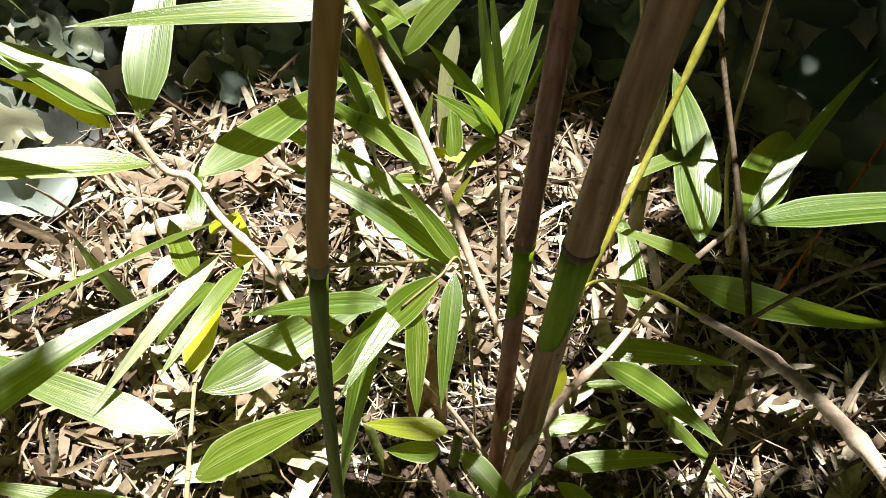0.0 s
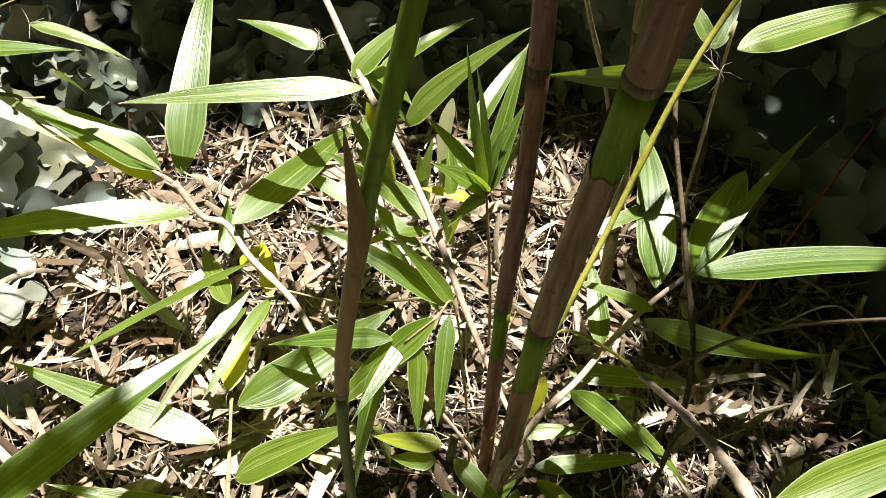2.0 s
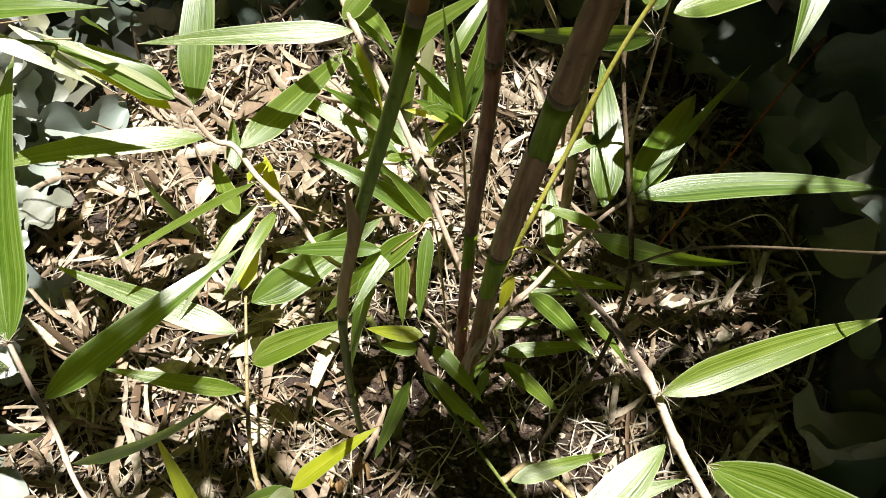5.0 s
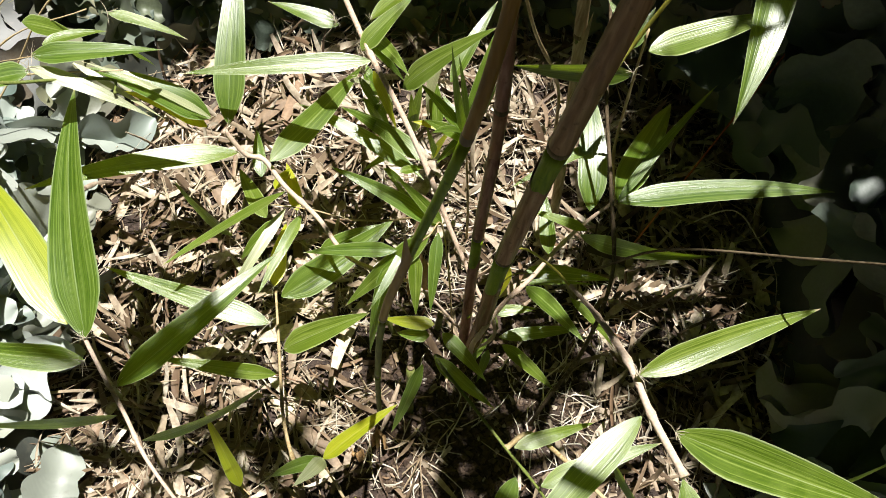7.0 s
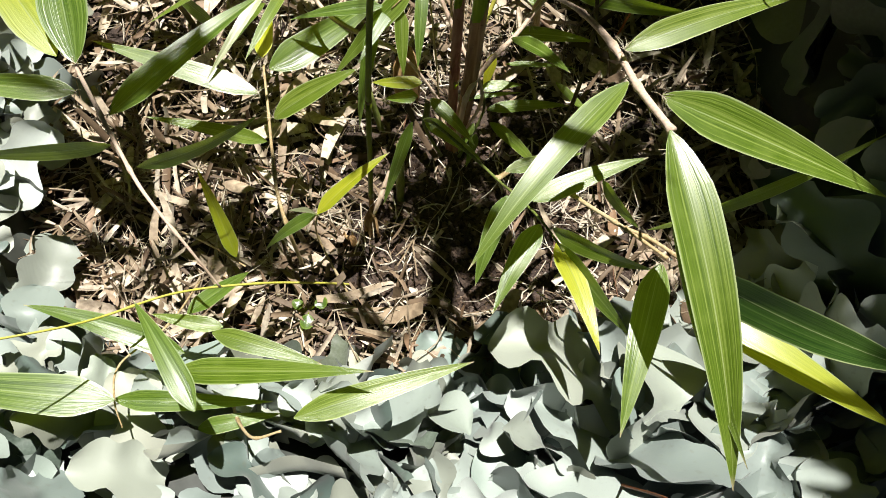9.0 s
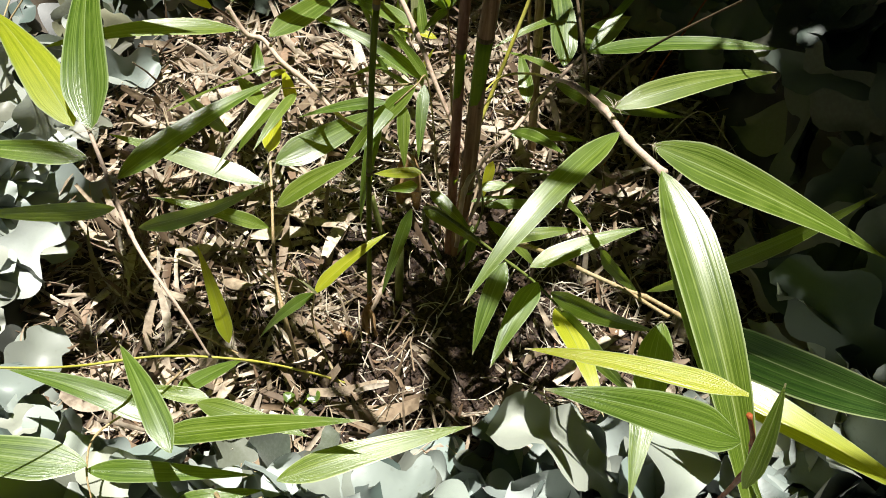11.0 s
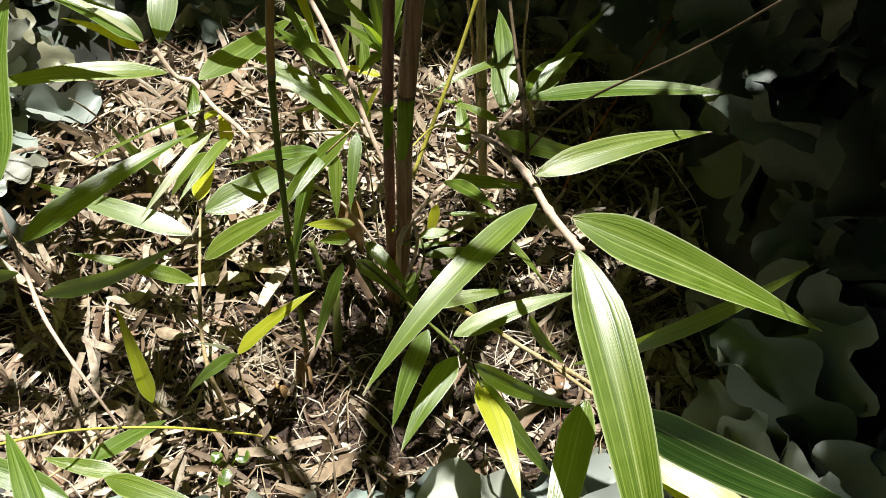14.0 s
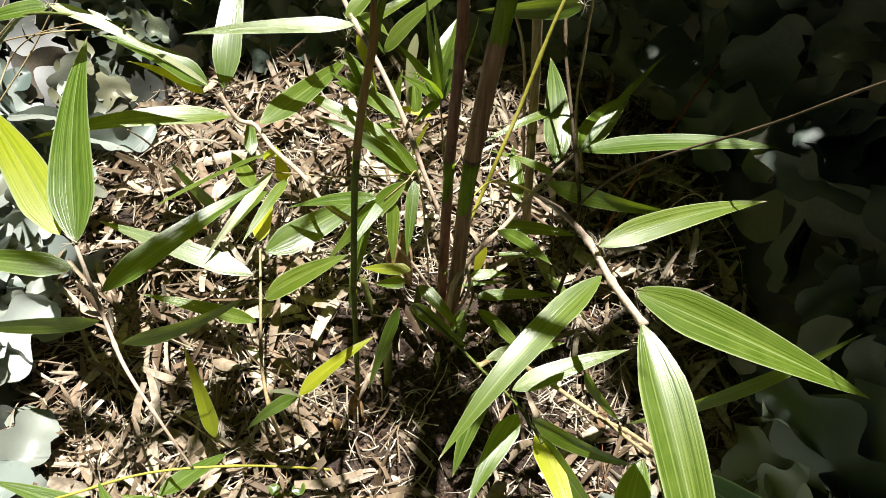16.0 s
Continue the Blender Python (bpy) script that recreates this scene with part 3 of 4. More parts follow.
# ---------------------------------------------------------------- bamboo
culm_a = thing("bamboo_culm", "thick brown-sheathed bamboo culm with green bands", "bamboo", (0.084, 0.205, 0), "bamboo culms of the clump")
culm(culm_a, [(0.085, 0.237, -0.010), (0.093, 0.239, 0.126), (0.096, 0.243, 0.300), (0.110, 0.249, 0.480), (0.126, 0.260, 0.620), (0.143, 0.270, 0.780), (0.160, 0.281, 1.050)],
     0.0067, [0.126, 0.312, 0.475, 0.63, 0.8], [1.0, 0.62, 0.74, 0.74, 0.7, 0.7], WARM_SHEATH, GREEN_CULM, 0.8)
culm_b = thing("bamboo_culm", "slender purplish-brown bamboo culm with a green band", "bamboo", (0.07, 0.207, 0), "bamboo culms of the clump")
culm(culm_b, [(0.080, 0.232, -0.010), (0.080, 0.254, 0.123), (0.080, 0.275, 0.269), (0.083, 0.295, 0.420), (0.075, 0.317, 0.600), (0.067, 0.338, 0.780), (0.060, 0.360, 1.050)],
     0.0047, [0.123, 0.269, 0.43, 0.6, 0.8], [1.0, 0.66, 0.7, 0.74, 0.7, 0.7], SHEATH, (GREEN_CULM, GREEN_CULM, PALE_CULM), 0.75)
culm_c = thing("bamboo_culm", "thin olive young bamboo culm with brown sheaths", "bamboo", (0, 0.14, 0), "bamboo culms of the clump")
culm(culm_c, [(-0.004, 0.165, -0.010), (0.001, 0.168, 0.120), (0.007, 0.171, 0.250), (0.018, 0.173, 0.398), (0.034, 0.175, 0.500), (0.059, 0.188, 0.620), (0.070, 0.201, 0.760), (0.080, 0.215, 1.050)],
     0.0025, [0.037, 0.229, 0.398, 0.6, 0.78], [1.0, 0.0, 0.0, 0.52, 0.62, 0.6], OLIVE_SHEATH, (OLIVE_CULM, DARK_GREEN_CULM, DARK_GREEN_CULM, GREEN_CULM, GREEN_CULM), 0.8)
culm_d = thing("bamboo_culm", "tan weathered bamboo culm at the back of the clump", "bamboo", (0.173, 0.415, 0), "bamboo culms of the clump")
culm(culm_d, [(0.182, 0.389, -0.010), (0.171, 0.399, 0.120), (0.160, 0.408, 0.250), (0.146, 0.419, 0.380), (0.133, 0.431, 0.550), (0.119, 0.442, 0.750)],
     0.0048, [0.16, 0.34, 0.52], [1.0, 1.0, 1.0, 1.0], TAN_STEM, OLIVE_CULM, 0.8)


branch(culm_a, [(0.100, 0.263, 0.184), (0.136, 0.319, 0.275), (0.167, 0.364, 0.372), (0.213, 0.402, 0.470), (0.258, 0.442, 0.570), (0.302, 0.481, 0.671), (0.347, 0.521, 0.772)], 0.0019, YELLOW_STEM, label="thin yellow side branch")
br_W = branch(culm_a, [(0.088, 0.232, 0.030), (0.088, 0.230, 0.090), (0.092, 0.228, 0.145), (0.111, 0.253, 0.157), (0.135, 0.275, 0.168), (0.156, 0.299, 0.179), (0.180, 0.320, 0.196), (0.203, 0.333, 0.219)], 0.0029, PINK_STEM, label="pale tan leafy branch")
branch(culm_a, [(0.096, 0.262, 0.222), (0.117, 0.279, 0.234), (0.138, 0.255, 0.263), (0.153, 0.228, 0.284)], 0.0010, YELLOW_STEM, "twig", "thin yellow side branch", knots=2, full=True)
br_X = branch(culm_a, [(0.150, 0.234, 0.280), (0.165, 0.206, 0.300), (0.183, 0.173, 0.309), (0.195, 0.135, 0.318), (0.210, 0.095, 0.332)], 0.0027, PINK_STEM, label="pale pinkish-tan leafy branch", full=True)
branch(culm_a, [(0.097, 0.245, 0.225), (0.112, 0.256, 0.235), (0.129, 0.257, 0.236)], 0.0006, YELLOW_STEM, "twig", "thin yellow side branch", knots=2)
br_F = branch(culm_a, [(0.194, 0.335, 0.238), (0.220, 0.359, 0.151), (0.203, 0.379, 0.216), (0.200, 0.397, 0.283), (0.199, 0.414, 0.352)], 0.0017, TAN_STEM, label="thin twig")
br_A = branch(culm_a, [(0.090, 0.225, 0.010), (0.111, 0.249, 0.055), (0.111, 0.249, 0.095), (0.108, 0.262, 0.093)], 0.0016, OLIVE_CULM, label="short low twig")
br_G = branch(culm_a, [(0.236, 0.422, 0.520), (0.238, 0.395, 0.526), (0.223, 0.352, 0.514)], 0.0014, YELLOW_STEM, label="thin twig")
br_N = branch(culm_b, [(0.037, 0.331, 0.170), (0.001, 0.322, 0.176), (-0.036, 0.325, 0.169), (-0.069, 0.338, 0.154), (-0.109, 0.347, 0.142)], 0.0011, TAN_STEM, label="straw-coloured branch")
br_O = branch(culm_b, [(0.070, 0.245, 0.030), (0.062, 0.285, 0.120), (0.052, 0.313, 0.194), (0.041, 0.300, 0.200), (0.021, 0.288, 0.186)], 0.0010, TAN_STEM, label="straw-coloured branch")
br_P = branch(culm_b, [(0.078, 0.250, 0.060), (0.030, 0.275, 0.130), (-0.029, 0.287, 0.165), (-0.062, 0.324, 0.170), (-0.095, 0.353, 0.174), (-0.115, 0.375, 0.182), (-0.132, 0.378, 0.187), (-0.148, 0.390, 0.210)], 0.0024, PINK_STEM, label="pale pinkish-tan leafy branch", full=True)
br_Q = branch(culm_b, [(0.088, 0.235, 0.030), (0.106, 0.233, 0.129), (0.083, 0.271, 0.161), (0.060, 0.309, 0.193), (0.039, 0.348, 0.225), (0.013, 0.393, 0.250), (-0.015, 0.439, 0.264), (-0.039, 0.487, 0.273), (-0.064, 0.535, 0.283)], 0.0025, PINK_STEM, label="pinkish-brown leafy branch", full=True)
shoot_r = thing("bamboo_shoot", "upright tuft of young narrow bamboo leaves", "bamboo", (0.083, 0.44, 0), "low bamboo shoots")
br_R = branch(shoot_r, [(0.083, 0.370, -0.005), (0.080, 0.372, 0.080), (0.075, 0.376, 0.160), (0.070, 0.388, 0.218)], 0.0016, TAN_STEM)
shoot_m = thing("bamboo_shoot", "leafy bamboo shoot with a pale stalk in dry litter", "bamboo", (-0.077, 0.10, 0), "low bamboo shoots")
br_M = branch(shoot_m, [(-0.070, 0.095, -0.004), (-0.075, 0.110, 0.085), (-0.086, 0.144, 0.101), (-0.091, 0.182, 0.115), (-0.096, 0.223, 0.124), (-0.103, 0.266, 0.124)], 0.0021, TAN_STEM)
runner = thing("bamboo_runner", "yellow arching bamboo runner with leafy side shoots", "bamboo", (-0.03, 0.085, 0), "low bamboo shoots")
br_Z = branch(runner, [(0.010, 0.100, -0.006), (-0.013, 0.090, -0.021), (-0.050, 0.070, 0.052), (-0.093, 0.050, 0.121), (-0.145, 0.025, 0.181), (-0.188, -0.013, 0.243), (-0.234, -0.043, 0.308)], 0.0014, YELLOW_STEM, label="yellow runner stem")
br_L = branch(runner, [(-0.118, 0.038, 0.152), (-0.138, 0.062, 0.190), (-0.170, 0.100, 0.207), (-0.192, 0.135, 0.213), (-0.205, 0.162, 0.237), (-0.219, 0.190, 0.255)], 0.0017, PINK_STEM, label="pale pinkish-tan side shoot", full=True)
br_V = branch(runner, [(-0.154, 0.061, 0.087), (-0.161, 0.009, 0.140), (-0.193, -0.026, 0.150), (-0.190, -0.056, 0.160), (-0.185, -0.076, 0.150)], 0.0011, TAN_STEM, label="thin side shoot")
sprig = thing("bamboo_shoot", "small bamboo sprig with a yellow and a bleached leaf", "bamboo", (-0.02, 0.06, 0), "low bamboo shoots")
br_S = branch(sprig, [(-0.015, 0.055, -0.003), (-0.050, 0.111, 0.062), (-0.044, 0.113, 0.128)], 0.0013, TAN_STEM)
front = thing("bamboo_shoot", "low bamboo shoot lying over the netting", "bamboo", (-0.05, -0.02, 0), "low bamboo shoots")
br_B = branch(front, [(-0.099, -0.030, 0.001), (-0.110, -0.050, 0.101), (-0.080, -0.085, 0.176), (-0.055, -0.082, 0.185)], 0.0018, TAN_STEM)
shoot_y = thing("bamboo_shoot", "low leafy bamboo shoot beside the clump", "bamboo", (0.12, 0.19, 0), "low bamboo shoots")
br_Y = branch(shoot_y, [(0.111, 0.122, 0.189), (0.132, 0.135, 0.182), (0.158, 0.113, 0.199), (0.181, 0.088, 0.215), (0.203, 0.064, 0.231), (0.231, 0.038, 0.238)], 0.0024, TAN_STEM)
br_T = branch(shoot_y, [(0.070, 0.222, 0.020), (0.052, 0.215, 0.100), (0.057, 0.195, 0.149), (0.083, 0.159, 0.173), (0.111, 0.122, 0.189), (0.139, 0.085, 0.206), (0.156, 0.047, 0.227)], 0.0018, OLIVE_CULM)
br_U = branch(shoot_y, [(0.203, 0.064, 0.231), (0.222, 0.052, 0.237), (0.251, 0.027, 0.238), (0.270, 0.009, 0.205)], 0.0019, TAN_STEM)
left = thing("bamboo_shoot", "leafy bamboo stem leaning in over the netting", "bamboo", (-0.45, 0.42, 0.1), "low bamboo shoots")
br_H = branch(left, [(-0.449, 0.419, 0.051), (-0.369, 0.389, 0.221), (-0.299, 0.365, 0.310), (-0.261, 0.356, 0.335), (-0.214, 0.380, 0.305), (-0.200, 0.360, 0.318)], 0.0018, OLIVE_CULM)
near = thing("bamboo_shoot", "slender young bamboo stalk with small leaves at its tip", "bamboo", (0.13, -0.16, 0.1), "low bamboo shoots")
br_K = branch(near, [(0.215, -0.120, 0.120), (0.185, -0.135, 0.350), (0.149, -0.158, 0.500), (0.134, -0.164, 0.548), (0.125, -0.165, 0.570)], 0.0010, RUST_STEM)
dead = thing("dead_stem", "bare dead brown bamboo stem with a side twig", "dead stem", (0.151, 0.188, 0))
branch(dead, [(0.155, 0.165, -0.005), (0.165, 0.184, 0.068), (0.189, 0.220, 0.127), (0.204, 0.274, 0.188), (0.194, 0.335, 0.238), (0.183, 0.397, 0.280), (0.181, 0.459, 0.313), (0.172, 0.520, 0.346)], 0.0023, BROWN_STEM, "main_stem")
branch(dead, [(0.190, 0.285, 0.165), (0.228, 0.270, 0.270), (0.292, 0.226, 0.382), (0.322, 0.200, 0.448), (0.390, 0.150, 0.580)], 0.0012, BROWN_STEM, "side_twig")
rust = thing("rust_stem", "thin rust-red stem leaning against the netting", "stem", (0.291, 0.377, 0))
branch(rust, [(0.258, 0.352, -0.003), (0.286, 0.386, 0.085), (0.345, 0.461, 0.147), (0.420, 0.556, 0.210), (0.490, 0.645, 0.265)], 0.0013, RUST_STEM, "stalk")
pale = thing("dead_stem", "bleached dead twig with dark joints behind the culms", "dead stem", (0.175, 0.487, 0))
branch(pale, [(0.180, 0.455, -0.004), (0.165, 0.437, 0.120), (0.145, 0.411, 0.270), (0.108, 0.368, 0.403), (0.09, 0.345, 0.48)], 0.0019, TAN_STEM, "stalk", knots=3)
thin = thing("dead_stem", "thin dark upright twig in the litter", "dead stem", (0.204, 0.278, 0))
branch(thin, [(0.205, 0.275, -0.004), (0.199, 0.305, 0.060), (0.193, 0.336, 0.120)], 0.0013, BROWN_STEM, "stalk")

leaf(br_L, (-0.215, 0.185, 0.255), (-0.251, 0.387, 0.281), 0.0440, hair=True)
leaf(br_L, (-0.235, 0.197, 0.246), (-0.354, 0.344, 0.238), 0.0400, "yellow")
leaf(br_L, (-0.220, 0.171, 0.238), (-0.334, 0.180, 0.238), 0.0234, hair=True)
leaf(br_L, (-0.193, 0.132, 0.225), (-0.302, 0.120, 0.230), 0.0212, edgewise=True)
leaf(br_L, (-0.193, 0.153, 0.235), (-0.080, 0.267, 0.236), 0.0260, hair=True)
leaf(br_L, (-0.171, 0.114, 0.224), (-0.081, 0.163, 0.220), 0.0200, "spotted", edgewise=True)
leaf(br_M, (-0.104, 0.233, 0.129), (-0.258, 0.276, 0.146), 0.0240, hair=True)
leaf(br_M, (-0.095, 0.187, 0.121), (-0.196, 0.191, 0.160), 0.0160)
leaf(br_M, (-0.090, 0.211, 0.122), (-0.008, 0.236, 0.171), 0.0270, hair=True)
leaf(br_M, (-0.096, 0.259, 0.129), (0.006, 0.350, 0.114), 0.0340, roll=25)
leaf(br_M, (-0.103, 0.267, 0.135), (-0.102, 0.341, 0.114), 0.0200, "yellow", hair=True)
leaf(br_M, (-0.072, 0.321, 0.080), (-0.008, 0.348, 0.100), 0.0203)
leaf(br_N, (-0.082, 0.334, 0.149), (-0.113, 0.252, 0.155), 0.0130)
leaf(br_N, (-0.096, 0.337, 0.157), (-0.150, 0.238, 0.142), 0.0120, "pale")
leaf(br_N, (-0.093, 0.345, 0.180), (-0.191, 0.265, 0.190), 0.0220, roll=28)
leaf(br_N, (-0.161, 0.333, 0.089), (-0.223, 0.384, 0.107), 0.0226, edgewise=True)
leaf(br_N, (-0.131, 0.386, 0.120), (-0.142, 0.440, 0.120), 0.0158)
leaf(br_N, (-0.121, 0.342, 0.120), (-0.160, 0.404, 0.100), 0.0196)
leaf(br_N, (-0.093, 0.355, 0.110), (-0.110, 0.408, 0.110), 0.0160, "yellow")
leaf(br_N, (-0.107, 0.338, 0.120), (-0.151, 0.310, 0.080), 0.0194)
leaf(br_N, (0.008, 0.439, 0.090), (-0.032, 0.401, 0.110), 0.0099)
leaf(br_N, (-0.111, 0.364, 0.140), (-0.103, 0.397, 0.120), 0.0115, "yellow")
leaf(br_P, (-0.144, 0.395, 0.212), (-0.143, 0.561, 0.261), 0.0307, hair=True)
leaf(br_P, (-0.162, 0.403, 0.207), (-0.265, 0.427, 0.245), 0.0290)
leaf(br_P, (-0.137, 0.377, 0.192), (-0.313, 0.324, 0.209), 0.0250, hair=True)
leaf(br_P, (-0.107, 0.369, 0.192), (-0.033, 0.493, 0.164), 0.0280, roll=22)
leaf(br_Q, (0.023, 0.390, 0.140), (-0.096, 0.449, 0.160), 0.0194, hair=True)
leaf(br_Q, (-0.014, 0.429, 0.271), (-0.174, 0.412, 0.265), 0.0200)
leaf(br_Q, (-0.024, 0.443, 0.265), (0.022, 0.487, 0.287), 0.0196, hair=True)
leaf(br_Q, (-0.044, 0.461, 0.274), (-0.104, 0.476, 0.282), 0.0179)
leaf(br_Q, (-0.034, 0.579, 0.121), (0.055, 0.643, 0.140), 0.0240, hair=True)
leaf(br_Q, (-0.017, 0.447, 0.267), (0.012, 0.443, 0.220), 0.0123)
leaf(br_Q, (-0.028, 0.438, 0.230), (-0.005, 0.432, 0.150), 0.0099, hair=True)
leaf(br_Q, (-0.042, 0.452, 0.200), (-0.011, 0.475, 0.150), 0.0073, "pale")
leaf(br_Q, (-0.026, 0.434, 0.200), (-0.010, 0.436, 0.120), 0.0139, hair=True)
leaf(br_O, (0.047, 0.312, 0.194), (-0.047, 0.348, 0.232), 0.0170)
leaf(br_O, (0.052, 0.313, 0.194), (0.012, 0.335, 0.243), 0.0130)
leaf(br_O, (0.031, 0.310, 0.179), (-0.009, 0.237, 0.174), 0.0131)
leaf(br_O, (0.041, 0.300, 0.200), (-0.036, 0.254, 0.123), 0.0220)
leaf(br_O, (0.007, 0.286, 0.173), (-0.012, 0.217, 0.090), 0.0150)
leaf(br_O, (0.013, 0.290, 0.186), (-0.075, 0.294, 0.157), 0.0160)
leaf(br_O, (0.030, 0.287, 0.186), (0.032, 0.241, 0.147), 0.0145)
leaf(br_O, (0.049, 0.304, 0.197), (0.045, 0.241, 0.161), 0.0135)
leaf(br_O, (0.049, 0.232, 0.153), (0.002, 0.239, 0.141), 0.0150, "yellow")
leaf(br_O, (0.045, 0.224, 0.143), (0.014, 0.229, 0.129), 0.0144)
leaf(br_O, (-0.005, 0.382, 0.160), (0.016, 0.382, 0.120), 0.0075)
leaf(br_O, (0.042, 0.320, 0.170), (-0.008, 0.397, 0.130), 0.0073)
leaf(br_O, (-0.003, 0.422, 0.120), (0.033, 0.390, 0.120), 0.0095)
leaf(br_R, (0.070, 0.388, 0.218), (0.053, 0.407, 0.334), 0.0085)
leaf(br_R, (0.070, 0.388, 0.218), (0.059, 0.411, 0.314), 0.0075)
leaf(br_R, (0.056, 0.479, 0.162), (0.100, 0.562, 0.184), 0.0180)
leaf(br_R, (0.070, 0.388, 0.218), (0.085, 0.442, 0.220), 0.0130)
leaf(br_R, (0.070, 0.388, 0.218), (0.040, 0.353, 0.289), 0.0160)
leaf(br_R, (0.044, 0.437, 0.256), (0.034, 0.473, 0.096), 0.0130, "pale")
leaf(br_R, (0.070, 0.388, 0.218), (0.048, 0.423, 0.231), 0.0140)
leaf(br_R, (0.070, 0.388, 0.218), (0.104, 0.459, 0.260), 0.0210, edgewise=True)
leaf(br_R, (0.070, 0.388, 0.218), (0.080, 0.406, 0.270), 0.0100)
leaf(br_R, (0.070, 0.388, 0.218), (0.050, 0.393, 0.170), 0.0150)
leaf(br_Q, (0.035, 0.365, 0.215), (-0.040, 0.425, 0.197), 0.0190)
leaf(br_Q, (-0.001, 0.439, 0.161), (-0.032, 0.495, 0.169), 0.0160)
leaf(br_Q, (0.013, 0.418, 0.249), (0.089, 0.424, 0.333), 0.0270)
leaf(br_R, (0.044, 0.442, 0.134), (0.035, 0.491, 0.170), 0.0169)
leaf(br_R, (0.061, 0.443, 0.130), (0.018, 0.445, 0.140), 0.0126, "yellow")
leaf(br_R, (0.016, 0.450, 0.110), (0.028, 0.473, 0.170), 0.0149)
leaf(br_R, (0.021, 0.456, 0.100), (0.017, 0.461, 0.170), 0.0129)
leaf(br_R, (0.039, 0.449, 0.050), (0.059, 0.460, 0.100), 0.0127, "yellow")
leaf(br_R, (0.046, 0.447, 0.050), (0.032, 0.465, 0.100), 0.0089)
leaf(br_R, (0.070, 0.388, 0.216), (0.027, 0.417, 0.26), 0.0140)
leaf(br_R, (0.070, 0.388, 0.216), (0.083, 0.435, 0.224), 0.0105)
leaf(br_R, (0.070, 0.388, 0.216), (0.092, 0.423, 0.27), 0.0135)
leaf(br_R, (0.070, 0.388, 0.216), (0.045, 0.37, 0.2), 0.0110)
leaf(br_R, (0.070, 0.388, 0.216), (0.032, 0.387, 0.25), 0.0140)
leaf(br_R, (0.070, 0.388, 0.216), (0.092, 0.456, 0.29), 0.0150)
leaf(br_Q, (-0.029, 0.489, 0.164), (0.003, 0.402, 0.195), 0.0130)
leaf(br_Q, (-0.001, 0.399, 0.194), (-0.042, 0.405, 0.234), 0.0130)
leaf(br_Q, (-0.019, 0.472, 0.245), (0.019, 0.416, 0.271), 0.0155, hair=True)
leaf(br_Q, (0.013, 0.353, 0.215), (0.034, 0.366, 0.200), 0.0090)
leaf(br_Q, (-0.012, 0.425, 0.262), (0.008, 0.395, 0.215), 0.0100, "yellow")
leaf(br_W, (0.204, 0.332, 0.217), (0.404, 0.355, 0.207), 0.0270)
leaf(br_W, (0.204, 0.332, 0.217), (0.284, 0.479, 0.139), 0.0320)
leaf(br_W, (0.204, 0.332, 0.217), (0.291, 0.437, 0.244), 0.0100)
leaf(br_W, (0.148, 0.291, 0.190), (0.142, 0.352, 0.198), 0.0160)
leaf(br_W, (0.174, 0.306, 0.201), (0.313, 0.308, 0.158), 0.0220, edgewise=True)
leaf(br_W, (0.177, 0.305, 0.216), (0.115, 0.317, 0.231), 0.0110)
leaf(br_W, (0.129, 0.263, 0.181), (0.172, 0.206, 0.217), 0.0180)
leaf(br_W, (0.133, 0.288, 0.150), (0.215, 0.283, 0.145), 0.0170)
leaf(br_W, (0.135, 0.298, 0.080), (0.216, 0.305, 0.060), 0.0076)
leaf(br_W, (0.126, 0.317, 0.070), (0.117, 0.295, 0.030), 0.0135, "yellow")
leaf(br_W, (0.191, 0.289, 0.060), (0.243, 0.242, 0.030), 0.0108)
leaf(br_F, (0.185, 0.374, 0.354), (0.099, 0.397, 0.323), 0.0210, hair=True, edgewise=True)
leaf(br_F, (0.200, 0.399, 0.346), (0.300, 0.428, 0.362), 0.0290)
leaf(br_F, (0.188, 0.407, 0.340), (0.169, 0.437, 0.355), 0.0111, hair=True)
leaf(br_F, (0.190, 0.406, 0.339), (0.205, 0.433, 0.353), 0.0098)
leaf(br_A, (0.100, 0.269, 0.060), (0.153, 0.271, 0.070), 0.0060)
leaf(br_A, (0.108, 0.262, 0.093), (0.152, 0.268, 0.090), 0.0130)
leaf(br_A, (0.113, 0.236, 0.097), (0.200, 0.254, 0.074), 0.0155)
leaf(br_A, (0.118, 0.234, 0.073), (0.175, 0.198, 0.034), 0.0165)
leaf(br_A, (0.104, 0.245, 0.050), (0.088, 0.220, 0.030), 0.0102)
leaf(br_A, (0.106, 0.233, 0.050), (0.096, 0.203, 0.030), 0.0103)
leaf(br_A, (0.057, 0.231, 0.126), (0.100, 0.190, 0.110), 0.0165)
leaf(br_A, (0.051, 0.205, 0.136), (0.106, 0.161, 0.135), 0.0155)
leaf(br_A, (0.040, 0.197, 0.144), (0.012, 0.144, 0.071), 0.0130)
leaf(br_X, (0.186, 0.160, 0.324), (0.322, 0.215, 0.311), 0.0215, hair=True)
leaf(br_X, (0.185, 0.132, 0.330), (0.078, 0.008, 0.305), 0.0235)
leaf(br_X, (0.207, 0.123, 0.328), (0.392, 0.079, 0.260), 0.0360, hair=True)
leaf(br_X, (0.207, 0.093, 0.337), (0.252, -0.127, 0.258), 0.0367)
leaf(br_X, (0.219, 0.093, 0.307), (0.255, -0.114, 0.278), 0.0217, hair=True, edgewise=True)
# This leaf's shade is put into its colour.
leaf(br_U, (0.251, 0.027, 0.240), (0.393, -0.054, 0.270), 0.0450, "shade_tone", edgewise=True, roll=6)
